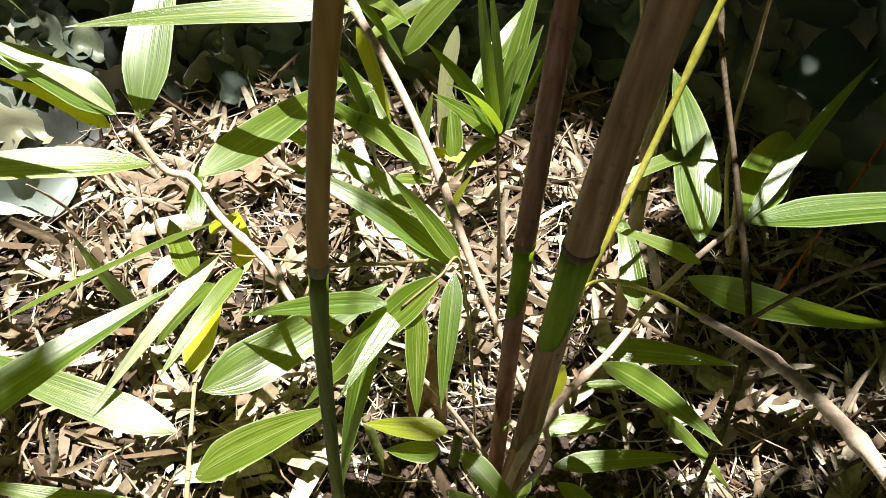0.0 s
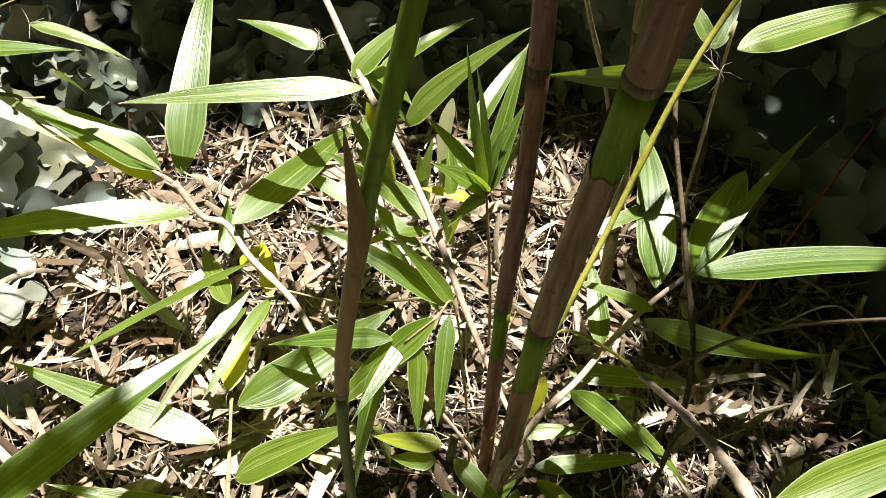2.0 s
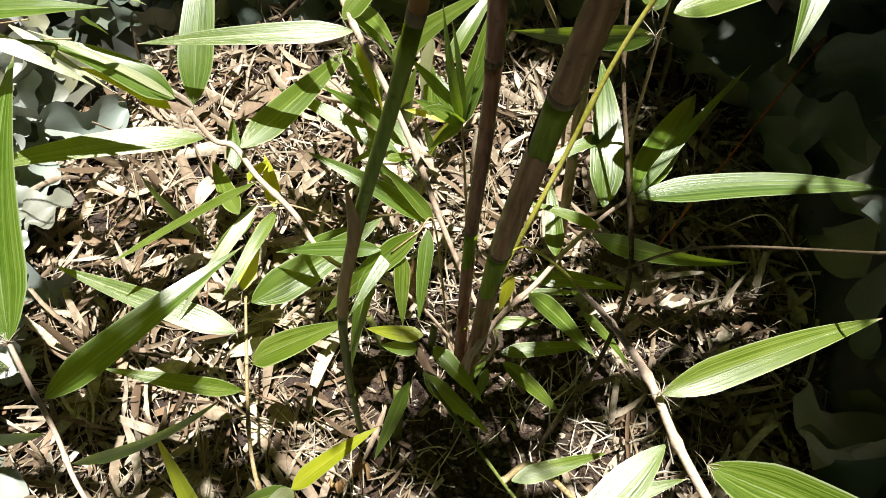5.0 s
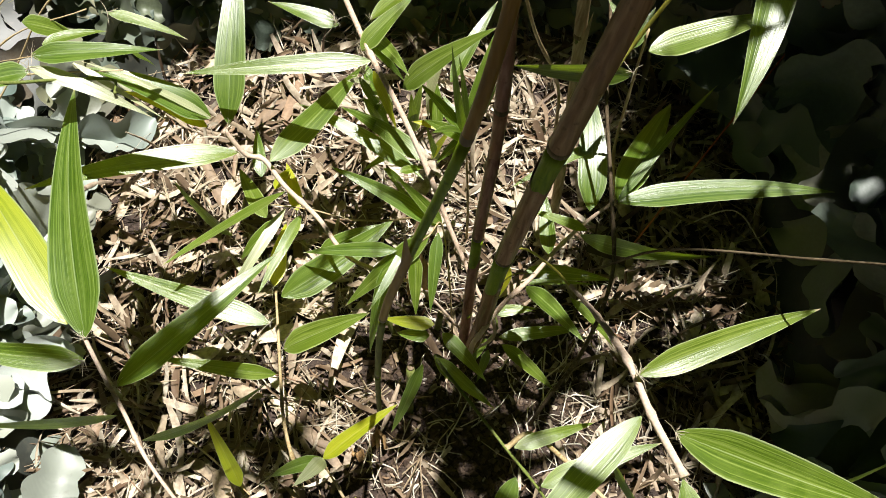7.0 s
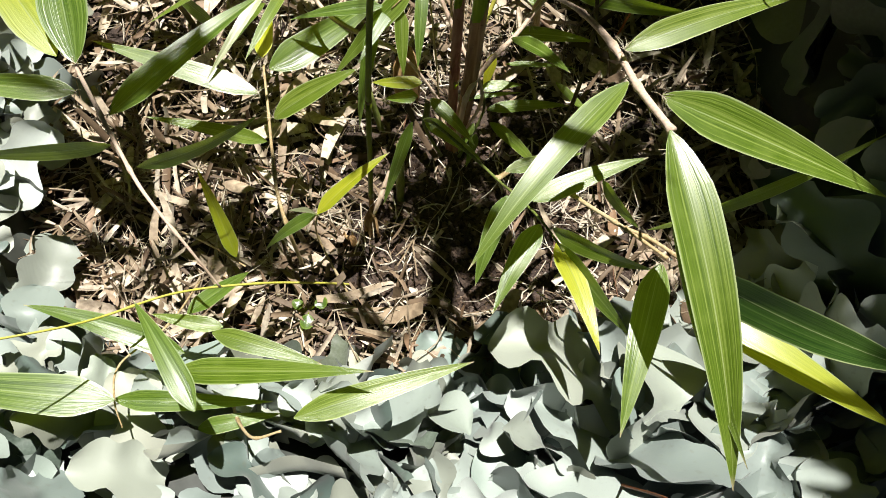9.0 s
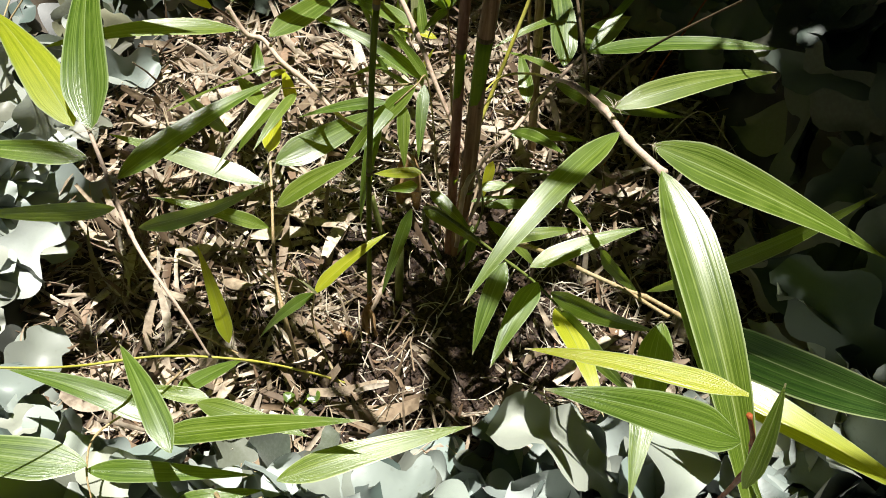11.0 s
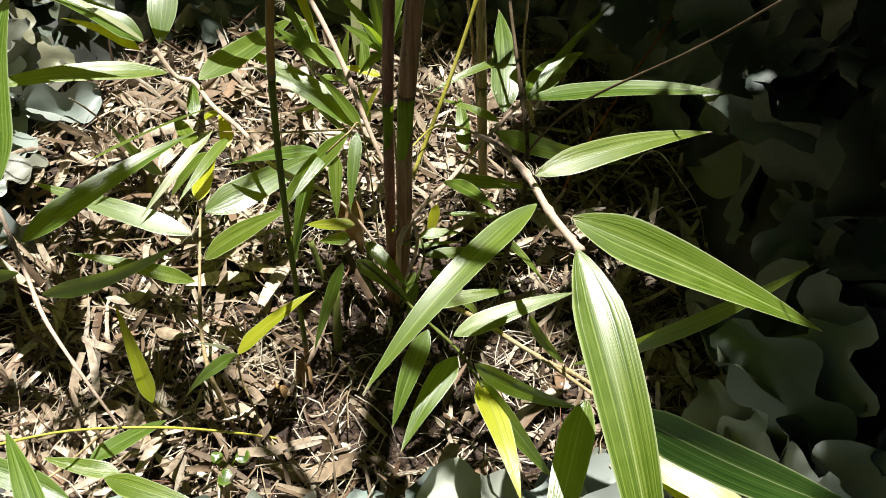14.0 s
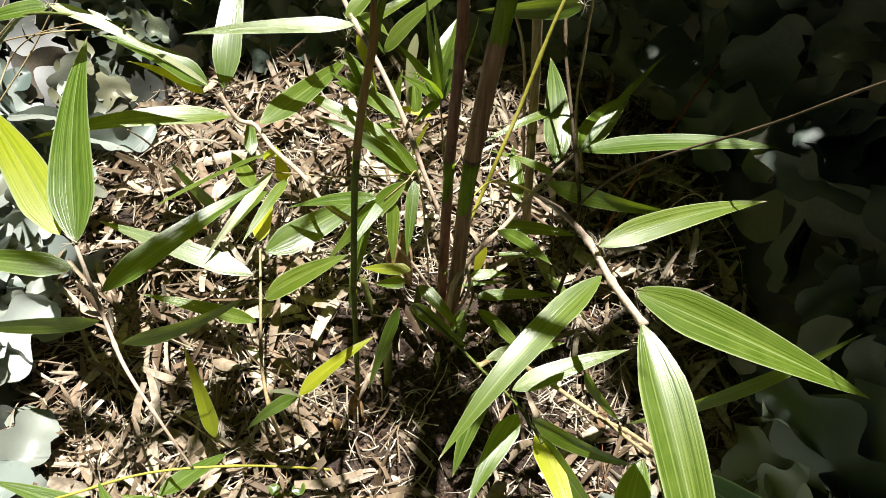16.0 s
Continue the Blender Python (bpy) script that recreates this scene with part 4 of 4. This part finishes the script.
leaf(br_U, (0.270, 0.009, 0.200), (0.404, -0.083, 0.200), 0.0321, "yellow")
leaf(br_U, (0.220, 0.063, 0.231), (0.386, 0.120, 0.284), 0.0280, edgewise=True)
leaf(br_Y, (0.227, 0.036, 0.234), (0.190, -0.090, 0.220), 0.0272, hair=True)
leaf(br_T, (0.151, 0.070, 0.214), (0.224, 0.033, 0.225), 0.0210, edgewise=True)
leaf(br_T, (0.155, 0.061, 0.205), (0.181, -0.030, 0.215), 0.0220, "yellow")
leaf(br_T, (0.155, 0.061, 0.205), (0.205, -0.016, 0.215), 0.0240, edgewise=True)
leaf(br_T, (0.137, 0.064, 0.239), (0.100, -0.004, 0.235), 0.0200)
leaf(br_T, (0.117, 0.098, 0.212), (0.092, 0.032, 0.180), 0.0190)
leaf(br_Y, (0.136, 0.092, 0.215), (0.229, 0.127, 0.223), 0.0200)
leaf(br_Y, (0.116, 0.121, 0.207), (0.184, 0.145, 0.192), 0.0140)
leaf(br_Y, (0.194, 0.112, 0.211), (0.217, 0.068, 0.220), 0.0180, edgewise=True)
leaf(br_Z, (-0.126, 0.089, 0.074), (-0.149, 0.148, 0.150), 0.0165, "yellow")
leaf(br_S, (-0.044, 0.113, 0.128), (0.021, 0.159, 0.160), 0.0175, "yellow")
leaf(br_S, (-0.044, 0.113, 0.128), (-0.101, 0.099, 0.064), 0.0145)
leaf(br_S, (-0.044, 0.113, 0.128), (-0.056, 0.085, 0.208), 0.0155, "pale")
leaf(br_V, (-0.099, -0.076, 0.261), (-0.151, 0.001, 0.252), 0.0190)
leaf(br_V, (-0.122, -0.000, 0.150), (-0.031, -0.026, 0.150), 0.0190)
leaf(br_B, (-0.044, -0.074, 0.200), (0.089, -0.032, 0.198), 0.0225)
leaf(br_V, (-0.142, -0.035, 0.172), (0.016, -0.047, 0.245), 0.0240)
leaf(br_V, (-0.186, -0.057, 0.170), (-0.352, -0.041, 0.175), 0.0360)
leaf(br_V, (-0.141, -0.018, 0.155), (-0.270, 0.019, 0.165), 0.0220)
leaf(br_V, (-0.116, 0.007, 0.140), (-0.177, 0.018, 0.140), 0.0150)
leaf(br_Z, (-0.160, 0.029, 0.094), (-0.116, 0.080, 0.056), 0.0200)
leaf(br_V, (-0.194, -0.054, 0.150), (-0.069, -0.056, 0.150), 0.0190)
leaf(br_V, (-0.129, -0.076, 0.140), (-0.063, -0.064, 0.140), 0.0160, "spotted")
leaf(br_H, (-0.259, 0.379, 0.335), (-0.163, 0.389, 0.335), 0.0200, hair=True)
leaf(br_H, (-0.262, 0.372, 0.330), (-0.177, 0.351, 0.300), 0.0130, "pale", hair=True)
leaf(br_H, (-0.261, 0.368, 0.330), (-0.323, 0.355, 0.320), 0.0240)
leaf(br_H, (-0.241, 0.390, 0.310), (-0.174, 0.360, 0.280), 0.0065, "pale")
leaf(br_H, (-0.228, 0.445, 0.300), (-0.167, 0.436, 0.280), 0.0120, hair=True)
leaf(br_H, (-0.268, 0.405, 0.310), (-0.225, 0.427, 0.300), 0.0150)
leaf(br_H, (-0.288, 0.425, 0.310), (-0.260, 0.436, 0.280), 0.0200)
leaf(br_H, (-0.206, 0.414, 0.290), (-0.197, 0.421, 0.260), 0.0080)
leaf(br_P, (-0.162, 0.403, 0.207), (-0.261, 0.423, 0.260), 0.0080, "pale")
leaf(br_P, (-0.166, 0.397, 0.201), (-0.246, 0.423, 0.215), 0.0160, "yellow")
leaf(br_G, (0.223, 0.351, 0.514), (0.194, 0.256, 0.494), 0.0230)
leaf(br_K, (0.125, -0.161, 0.572), (0.077, -0.146, 0.562), 0.0068, "yellow")
leaf(br_K, (0.124, -0.169, 0.565), (0.077, -0.166, 0.585), 0.0115)
leaf(br_K, (0.131, -0.174, 0.545), (0.134, -0.158, 0.572), 0.0060)


# ---------------------------------------------------------------- unseen leafy tops, added to the culms
def spray(plant, points, count, seed, size=(0.10, 0.17), mat=None):
    """A side branch with leaves on alternate sides."""
    rng = random.Random(seed)
    stem = branch(plant, points, 0.0017, mat or YELLOW_STEM, label="leafy side branch added out of view")
    line = glide(points, 12)
    for k in range(count):
        at = line[int((0.25 + 0.75 * k / max(1, count - 1)) * (len(line) - 1))]
        way = Vector((rng.gauss(0, 0.8), rng.gauss(0.15, 0.8), rng.gauss(-0.25, 0.35))).normalized()
        far = rng.uniform(*size)
        leaf(stem, at, at + way * far, far * rng.uniform(0.13, 0.18))
    return stem



# Added above the view, led so their shadows land where the bed is dark.
spray(culm_a, [(0.160, 0.281, 1.045), (0.26, 0.42, 1.10), (0.40, 0.54, 1.16), (0.50, 0.62, 1.20)], 7, 301)
spray(culm_b, [(0.060, 0.360, 1.045), (0.07, 0.60, 1.10), (0.09, 0.85, 1.16), (0.12, 1.00, 1.20)], 6, 302)
spray(culm_c, [(0.080, 0.215, 1.045), (0.13, 0.30, 1.10), (0.16, 0.38, 1.14), (0.17, 0.43, 1.16)], 5, 306)

# Stem and leaves added out of view to shade the leaves below.
over = thing("bamboo_shoot", "unseen leafy bamboo stem added to cast shade", "bamboo", (0.80, 0.40, 0.0), "low bamboo shoots")
spray(over, [(0.80, 0.40, -0.01), (0.78, 0.33, 0.40), (0.68, 0.22, 0.62), (0.60, 0.13, 0.67), (0.53, 0.07, 0.67)], 0, 1, mat=TAN_STEM)
for base, tip, width in (((0.585, 0.115, 0.668), (0.385, 0.245, 0.605), 0.060), ((0.60, 0.13, 0.67), (0.48, 0.23, 0.67), 0.034), ((0.55, 0.085, 0.67), (0.52, -0.03, 0.62), 0.032), ((0.62, 0.15, 0.67), (0.70, 0.02, 0.66), 0.030)):
    leaf(over.children[0], base, tip, width)


# ---------------------------------------------------------------- unseen bamboo crowns, added to shade the bed
def ramp_up(a, b, v):
    t = min(1.0, max(0.0, (v - a) / (b - a)))
    return t * t * (3 - 2 * t)


def shade_cover(x, y):
    """How thick the added crowns stand over a place of the bed, by the shade wanted there."""
    dense = 0.98 * ramp_up(0.40, 0.46, x)
    fringe = 0.75 * max(ramp_up(0.20, 0.28, x) * ramp_up(0.33, 0.37, y), ramp_up(0.25, 0.32, x) * ramp_up(0.15, 0.18, y) * ramp_up(0.27, 0.24, y))
    front = 0.95 * ramp_up(0.37, 0.42, x) * ramp_up(-0.02, -0.06, y)
    right = 0.95 * max(0.8 * ramp_up(0.32, 0.37, x) * ramp_up(0.045, 0.07, y) * ramp_up(0.19, 0.15, y), ramp_up(0.375, 0.40, x) * ramp_up(-0.03, 0.0, y) * ramp_up(0.19, 0.15, y))
    behind = ramp_up(0.58, 0.68, y) * (0.45 + 0.5 * ramp_up(-0.30, 0.05, x))
    clump = 0.5 * math.exp(-((x - 0.085) / 0.035) ** 2) * ramp_up(0.21, 0.17, y) * ramp_up(0.09, 0.12, y)
    low = 0.8 * math.exp(-((x - 0.20) / 0.05) ** 2 - ((y - 0.238) / 0.022) ** 2)
    side = 0.1 * math.exp(-((y - 0.115) / 0.035) ** 2) * ramp_up(-0.30, -0.22, x) * ramp_up(0.06, 0.02, x)
    return max(dense, fringe, front, right, behind, clump, low, side)


def shade_leaves(rng, count):
    """Small hanging leaves out of view, thinned out after the cover."""
    verts, faces, uvs = [], [], []
    made = 0
    while made < count:
        x, y = rng.uniform(-0.50, 1.00), rng.uniform(-0.40, 1.05)
        ragged = 0.16 * noise.noise(Vector((x * 5, y * 5, 4.2)))
        outer = ramp_up(1.00, 0.66, x + ragged) * ramp_up(1.05, 0.74, y + ragged) * ramp_up(-0.42, -0.16, y + ragged) * ramp_up(-0.55, -0.25, x + ragged)
        patch = 0.5 + 0.9 * noise.noise(Vector((x * 9, y * 9, 1.7)))
        if rng.random() > outer * shade_cover(x, y) * (1.0 if x > 0.44 else min(1.0, max(0.1, patch + 0.3))):
            continue
        made += 1
        z = rng.uniform(1.08, 1.40 + 0.35 * outer)
        at = Vector((x, y, 0)) + SUN_WAY * (z / SUN_WAY.z)
        far, wide, turn = rng.uniform(0.07, 0.15), rng.uniform(0.006, 0.010), rng.uniform(0, 6.283)
        way = Vector((math.cos(turn), math.sin(turn), rng.uniform(-0.7, 0.1))).normalized()
        side = way.cross(Vector((0, 0, 1))).normalized()
        side = (side + Vector((0, 0, rng.gauss(0, 0.35)))).normalized()
        k = len(verts)
        for v, w in ((0.0, 0.1), (0.15, 0.8), (0.4, 1.0), (0.7, 0.7), (1.0, 0.03)):
            mid = at + way * far * (v - 0.5) - Vector((0, 0, 0.12 * far * v * v))
            for a in (-1, 0, 1):
                verts.append((mid + side * wide * w * a + Vector((0, 0, 0.12 * wide * abs(a))))[:])
                uvs.append((a, v))
        faces.extend((k + i * 3 + j, k + i * 3 + j + 1, k + i * 3 + j + 4, k + i * 3 + j + 3) for i in range(4) for j in range(2))
    return verts, faces, uvs


def build_shade_crown():
    # Stems and leaves out of view, added only for the shadows they cast.
    crown = thing("bamboo", "unseen leafy bamboo added to shade the bed", "bamboo", (0.86, 0.80, 0.0))
    for foot, top in (((0.86, 0.80), (0.62, 0.45)), ((1.02, 0.45), (0.80, 0.30)), ((0.98, 0.10), (0.72, 0.02)), ((0.45, 1.12), (0.30, 0.95)), ((-0.05, 1.15), (0.02, 0.90)), ((-0.45, 1.10), (-0.25, 0.95))):
        a, b = Vector((*foot, -0.01)), Vector((*top, 1.5))
        held(branch(crown, [a[:], (a.lerp(b, 0.35) + Vector((0.02, 0.02, 0.05)))[:], (a.lerp(b, 0.7) + Vector((0.02, 0.03, 0.05)))[:], b[:]], 0.0065, GREEN_CULM, "stem", knots=6), crown)
    verts, faces, uvs = shade_leaves(random.Random(415), 8800)
    leaves = cloud("foliage", verts, faces, LEAF["shade_tone"])
    layer = leaves.data.uv_layers.new(name="UVMap")
    layer.data.foreach_set("uv", [c for loop in leaves.data.loops for c in uvs[loop.vertex_index]])
    tagged(leaves, "unseen small bamboo leaves added to cast shade", kind="stuff")
    held(leaves, crown)


build_shade_crown()


# thin bare twigs at the leaning stem
for k, (a, b) in enumerate((((-0.40, 0.40, 0.20), (-0.24, 0.44, 0.31)), ((-0.38, 0.42, 0.22), (-0.22, 0.41, 0.27)), ((-0.36, 0.45, 0.19), (-0.25, 0.50, 0.28)), ((-0.40, 0.47, 0.16), (-0.27, 0.44, 0.25)), ((-0.34, 0.37, 0.27), (-0.27, 0.46, 0.33)))):
    middle = (Vector(a) + Vector(b)) / 2 + Vector((0, 0.01 * (-1) ** k, 0.02))
    branch(left, [(-0.41, 0.405, 0.14), a, middle[:], b], 0.0010, TAN_STEM, "twig", knots=3)


leaf(br_W, (0.191, 0.391, 0.210), (0.112, 0.348, 0.202), 0.0125)
leaf(br_W, (0.183, 0.329, 0.202), (0.182, 0.458, 0.212), 0.031)
for at, way in (((-0.020, 0.424, 0.259), (-0.3, 0.4, 0.8)), ((-0.046, 0.462, 0.278), (-0.4, 0.4, 0.5)), ((-0.004, 0.425, 0.215), (-0.3, 0.1, 0.9))):
    bristles(br_Q, at, way, 0.014, 20)
for at in ((0.172, 0.305, 0.195), (0.150, 0.292, 0.159), (0.190, 0.318, 0.203)):
    bristles(br_W, at, (0.5, 0.2, 0.6), 0.008, 16)

# ---------------------------------------------------------------- small things in the bed
def stump(at, top, radius, label):
    """A short cut-off bamboo stub with a pale cut face."""
    ob = thing("bamboo_stump", label, "bamboo stump", at, "cut stubs in the clump")
    a, b = Vector(at) - Vector((0, 0, 0.01)), Vector(top)
    line = [a.lerp(b, k / 8) for k in range(9)]
    bm = bmesh.new()
    tube(bm, line, [radius * (1.15 if k == 4 else 1.0) for k in range(9)], 12)
    held(part("stub", bm, OLIVE_CULM, None), ob)
    bm = bmesh.new()
    way = (b - a).normalized()
    tube(bm, [b + way * 0.0002, b + way * 0.0012], [radius * 0.96, radius * 0.7], 12)
    held(part("cut_face", bm, BROWN_STEM, None, "dry brown cut end"), ob)


stump((0.027, 0.166, 0.0), (0.028, 0.205, 0.085), 0.0042, "short olive bamboo stub with a dry brown end")
stump((0.008, 0.256, 0.0), (-0.006, 0.275, 0.06), 0.0034, "bleached leaning bamboo stub in the litter")
stump((0.052, 0.262, 0.0), (0.056, 0.270, 0.05), 0.0036, "short olive bamboo stub with a dry brown end")


def husk(at, top, width, label, seed):
    """A dry culm sheath, rolled and split at its top."""
    rng = random.Random(seed)
    ob = thing("dry_sheath", label, "culm sheath", at)
    a, b = Vector(at), Vector(top)
    way = (b - a).normalized()
    side = way.cross(Vector((0, 1, 0.2))).normalized()
    out = side.cross(way)
    bm = bmesh.new()
    rows = []
    for i in range(10):
        v = i / 9
        w = width * (0.75 + 0.5 * math.sin(math.pi * min(1, v * 0.8 + 0.1))) * (1 if v < 0.8 else 1 - 2.2 * (v - 0.8))
        rows.append([bm.verts.new(a.lerp(b, v) + side * w * math.sin(t) - out * w * (1 - math.cos(t)) * 0.9 + out * 0.004 * math.sin(8 * v + 3 * t) + way * rng.uniform(-0.002, 0.002) * (i > 7))
                     for t in (-2.0 + 4.0 * j / 8 for j in range(9))])
    for r0, r1 in zip(rows, rows[1:]):
        for j in range(8):
            bm.faces.new((r0[j], r0[j + 1], r1[j + 1], r1[j]))
    held(part("sheath", bm, HUSK, None), ob)


husk((0.034, 0.300, 0.0), (0.032, 0.325, 0.072), 0.012, "dry rolled tan culm sheath standing beside the culms", 5)
husk((0.002, 0.138, 0.0), (-0.004, 0.150, 0.040), 0.0055, "dry split brown sheath at the foot of a culm", 6)
husk((-0.018, 0.130, 0.002), (-0.030, 0.128, 0.030), 0.004, "dry split brown sheath at the foot of a culm", 7)


def seedling(at, seed):
    """A weed with a few round leaves."""
    rng = random.Random(seed)
    ob = thing("weed_seedling", "small green weed with rounded leaves in the litter", "weed", at)
    for k in range(3):
        a = 0.6 + k * 2.1 + rng.uniform(-0.3, 0.3)
        far, r = rng.uniform(0.004, 0.010), rng.uniform(0.006, 0.008)
        end = Vector(at) + Vector((math.cos(a) * far, math.sin(a) * far, rng.uniform(0.010, 0.022)))
        bm = bmesh.new()
        tube(bm, [Vector(at), Vector(at).lerp(end, 0.5) + Vector((0, 0, 0.003)), end], [0.0006, 0.0005, 0.0004], 5)
        held(part("stalk", bm, GREEN_CULM, None), ob)
        bm = bmesh.new()
        layer = bm.loops.layers.uv.new("UVMap")
        way = Vector((math.cos(a), math.sin(a), 0.1))
        side = Vector((-math.sin(a), math.cos(a), 0))
        mid = bm.verts.new(end + way * r)
        ring = [bm.verts.new(end + way * r * (1 + math.cos(t)) + side * r * 0.9 * math.sin(t) + Vector((0, 0, 0.002 * math.cos(2 * t)))) for t in (2 * math.pi * j / 12 for j in range(12))]
        for j in range(12):
            f = bm.faces.new((mid, ring[j], ring[(j + 1) % 12]))
            for loop, u in zip(f.loops, ((0.3, 0.4), (0.6, 0.4), (0.6, 0.5))):
                loop[layer].uv = u
        held(part("leaf", bm, LEAF["green"], None), ob)


seedling((-0.062, 0.050, 0.012), 3)

# a bleached straw bent over the litter
straw_stem = thing("straw_stalk", "bleached bent straw stalk with a side fork", "straw", (0.36, 0.386, 0.0))
branch(straw_stem, [(0.335, 0.40, 0.0), (0.36, 0.386, 0.085), (0.39, 0.355, 0.075), (0.417, 0.331, 0.045), (0.43, 0.31, 0.01)], 0.0009, STRAW, "stalk", knots=2)
branch(straw_stem, [(0.405, 0.342, 0.058), (0.375, 0.33, 0.06), (0.36, 0.325, 0.05)], 0.0006, STRAW, "side_fork", knots=2)
white_stem = thing("straw_stalk", "bleached straight straw stalk leaning on the runner", "straw", (-0.21, 0.14, 0.0))
branch(white_stem, [(-0.215, 0.145, 0.0), (-0.165, 0.115, 0.035), (-0.118, 0.082, 0.066)], 0.0012, TAN_STEM, "stalk", knots=2)


# ---------------------------------------------------------------- large dry leaves, one by one
def dry_leaves():
    rng = random.Random(21)
    shapes = []
    for k in range(12):
        length, width = rng.uniform(0.036, 0.095), rng.uniform(0.009, 0.023)
        pts = curled(rng, length, width, 7, 4)
        me = bpy.data.meshes.new("dry_leaf")
        me.from_pydata([p[:] for p in pts], [], [(i * 4 + j, i * 4 + j + 1, i * 4 + j + 5, i * 4 + j + 4) for i in range(6) for j in range(3)])
        me.polygons.foreach_set("use_smooth", [True] * len(me.polygons))
        me.materials.append(DRY_LEAF)
        shapes.append((me, min(p.z for p in pts)))
    places = [q for q in spots(rng, 900, 0.9) if q[0] < 0.02 or rng.random() < 0.45][:290]
    for x, y in places:
        me, low = rng.choice(shapes)
        ob = new("dry_leaf", me)
        ob.location = (x, y, lie(x, y) - low + rng.uniform(0.006, 0.024))
        ob.rotation_euler = (rng.gauss(0, 0.3), rng.gauss(0, 0.3), rng.uniform(0, 6.3))
        ob.parent = ground


dry_leaves()


def straw_pieces():
    """Bleached straws heaped in a few places beside the clump."""
    rng = random.Random(17)
    shapes = []
    for k in range(10):
        far, r, sag = rng.uniform(0.014, 0.060), rng.uniform(0.0004, 0.0009), rng.uniform(-0.004, 0.004)
        bm = bmesh.new()
        tube(bm, [Vector((-far / 2, 0, 0)), Vector((-far / 6, sag, 0.001)), Vector((far / 4, sag, 0.0005)), Vector((far / 2, -sag, 0))], [r, r, 0.9 * r, 0.6 * r], 5)
        me = bpy.data.meshes.new("straw")
        bm.to_mesh(me)
        bm.free()
        me.polygons.foreach_set("use_smooth", [True] * len(me.polygons))
        me.materials.append(WHITE_STRAW)
        shapes.append(me)
    for px, py, spread in ((0.005, 0.385, 0.030), (-0.11, 0.455, 0.032), (-0.02, 0.33, 0.032), (0.05, 0.33, 0.022), (0.22, 0.335, 0.032), (0.18, 0.10, 0.045), (0.20, 0.19, 0.045), (0.02, 0.13, 0.05)):
        for _ in range(37):
            x, y = rng.gauss(px, spread), rng.gauss(py, spread)
            ob = new("straw", rng.choice(shapes))
            ob.location = (x, y, lie(x, y) + rng.uniform(0.003, 0.020))
            ob.rotation_euler = (0, rng.gauss(0, 0.22), rng.uniform(0, 6.3))
            ob.parent = ground


straw_pieces()
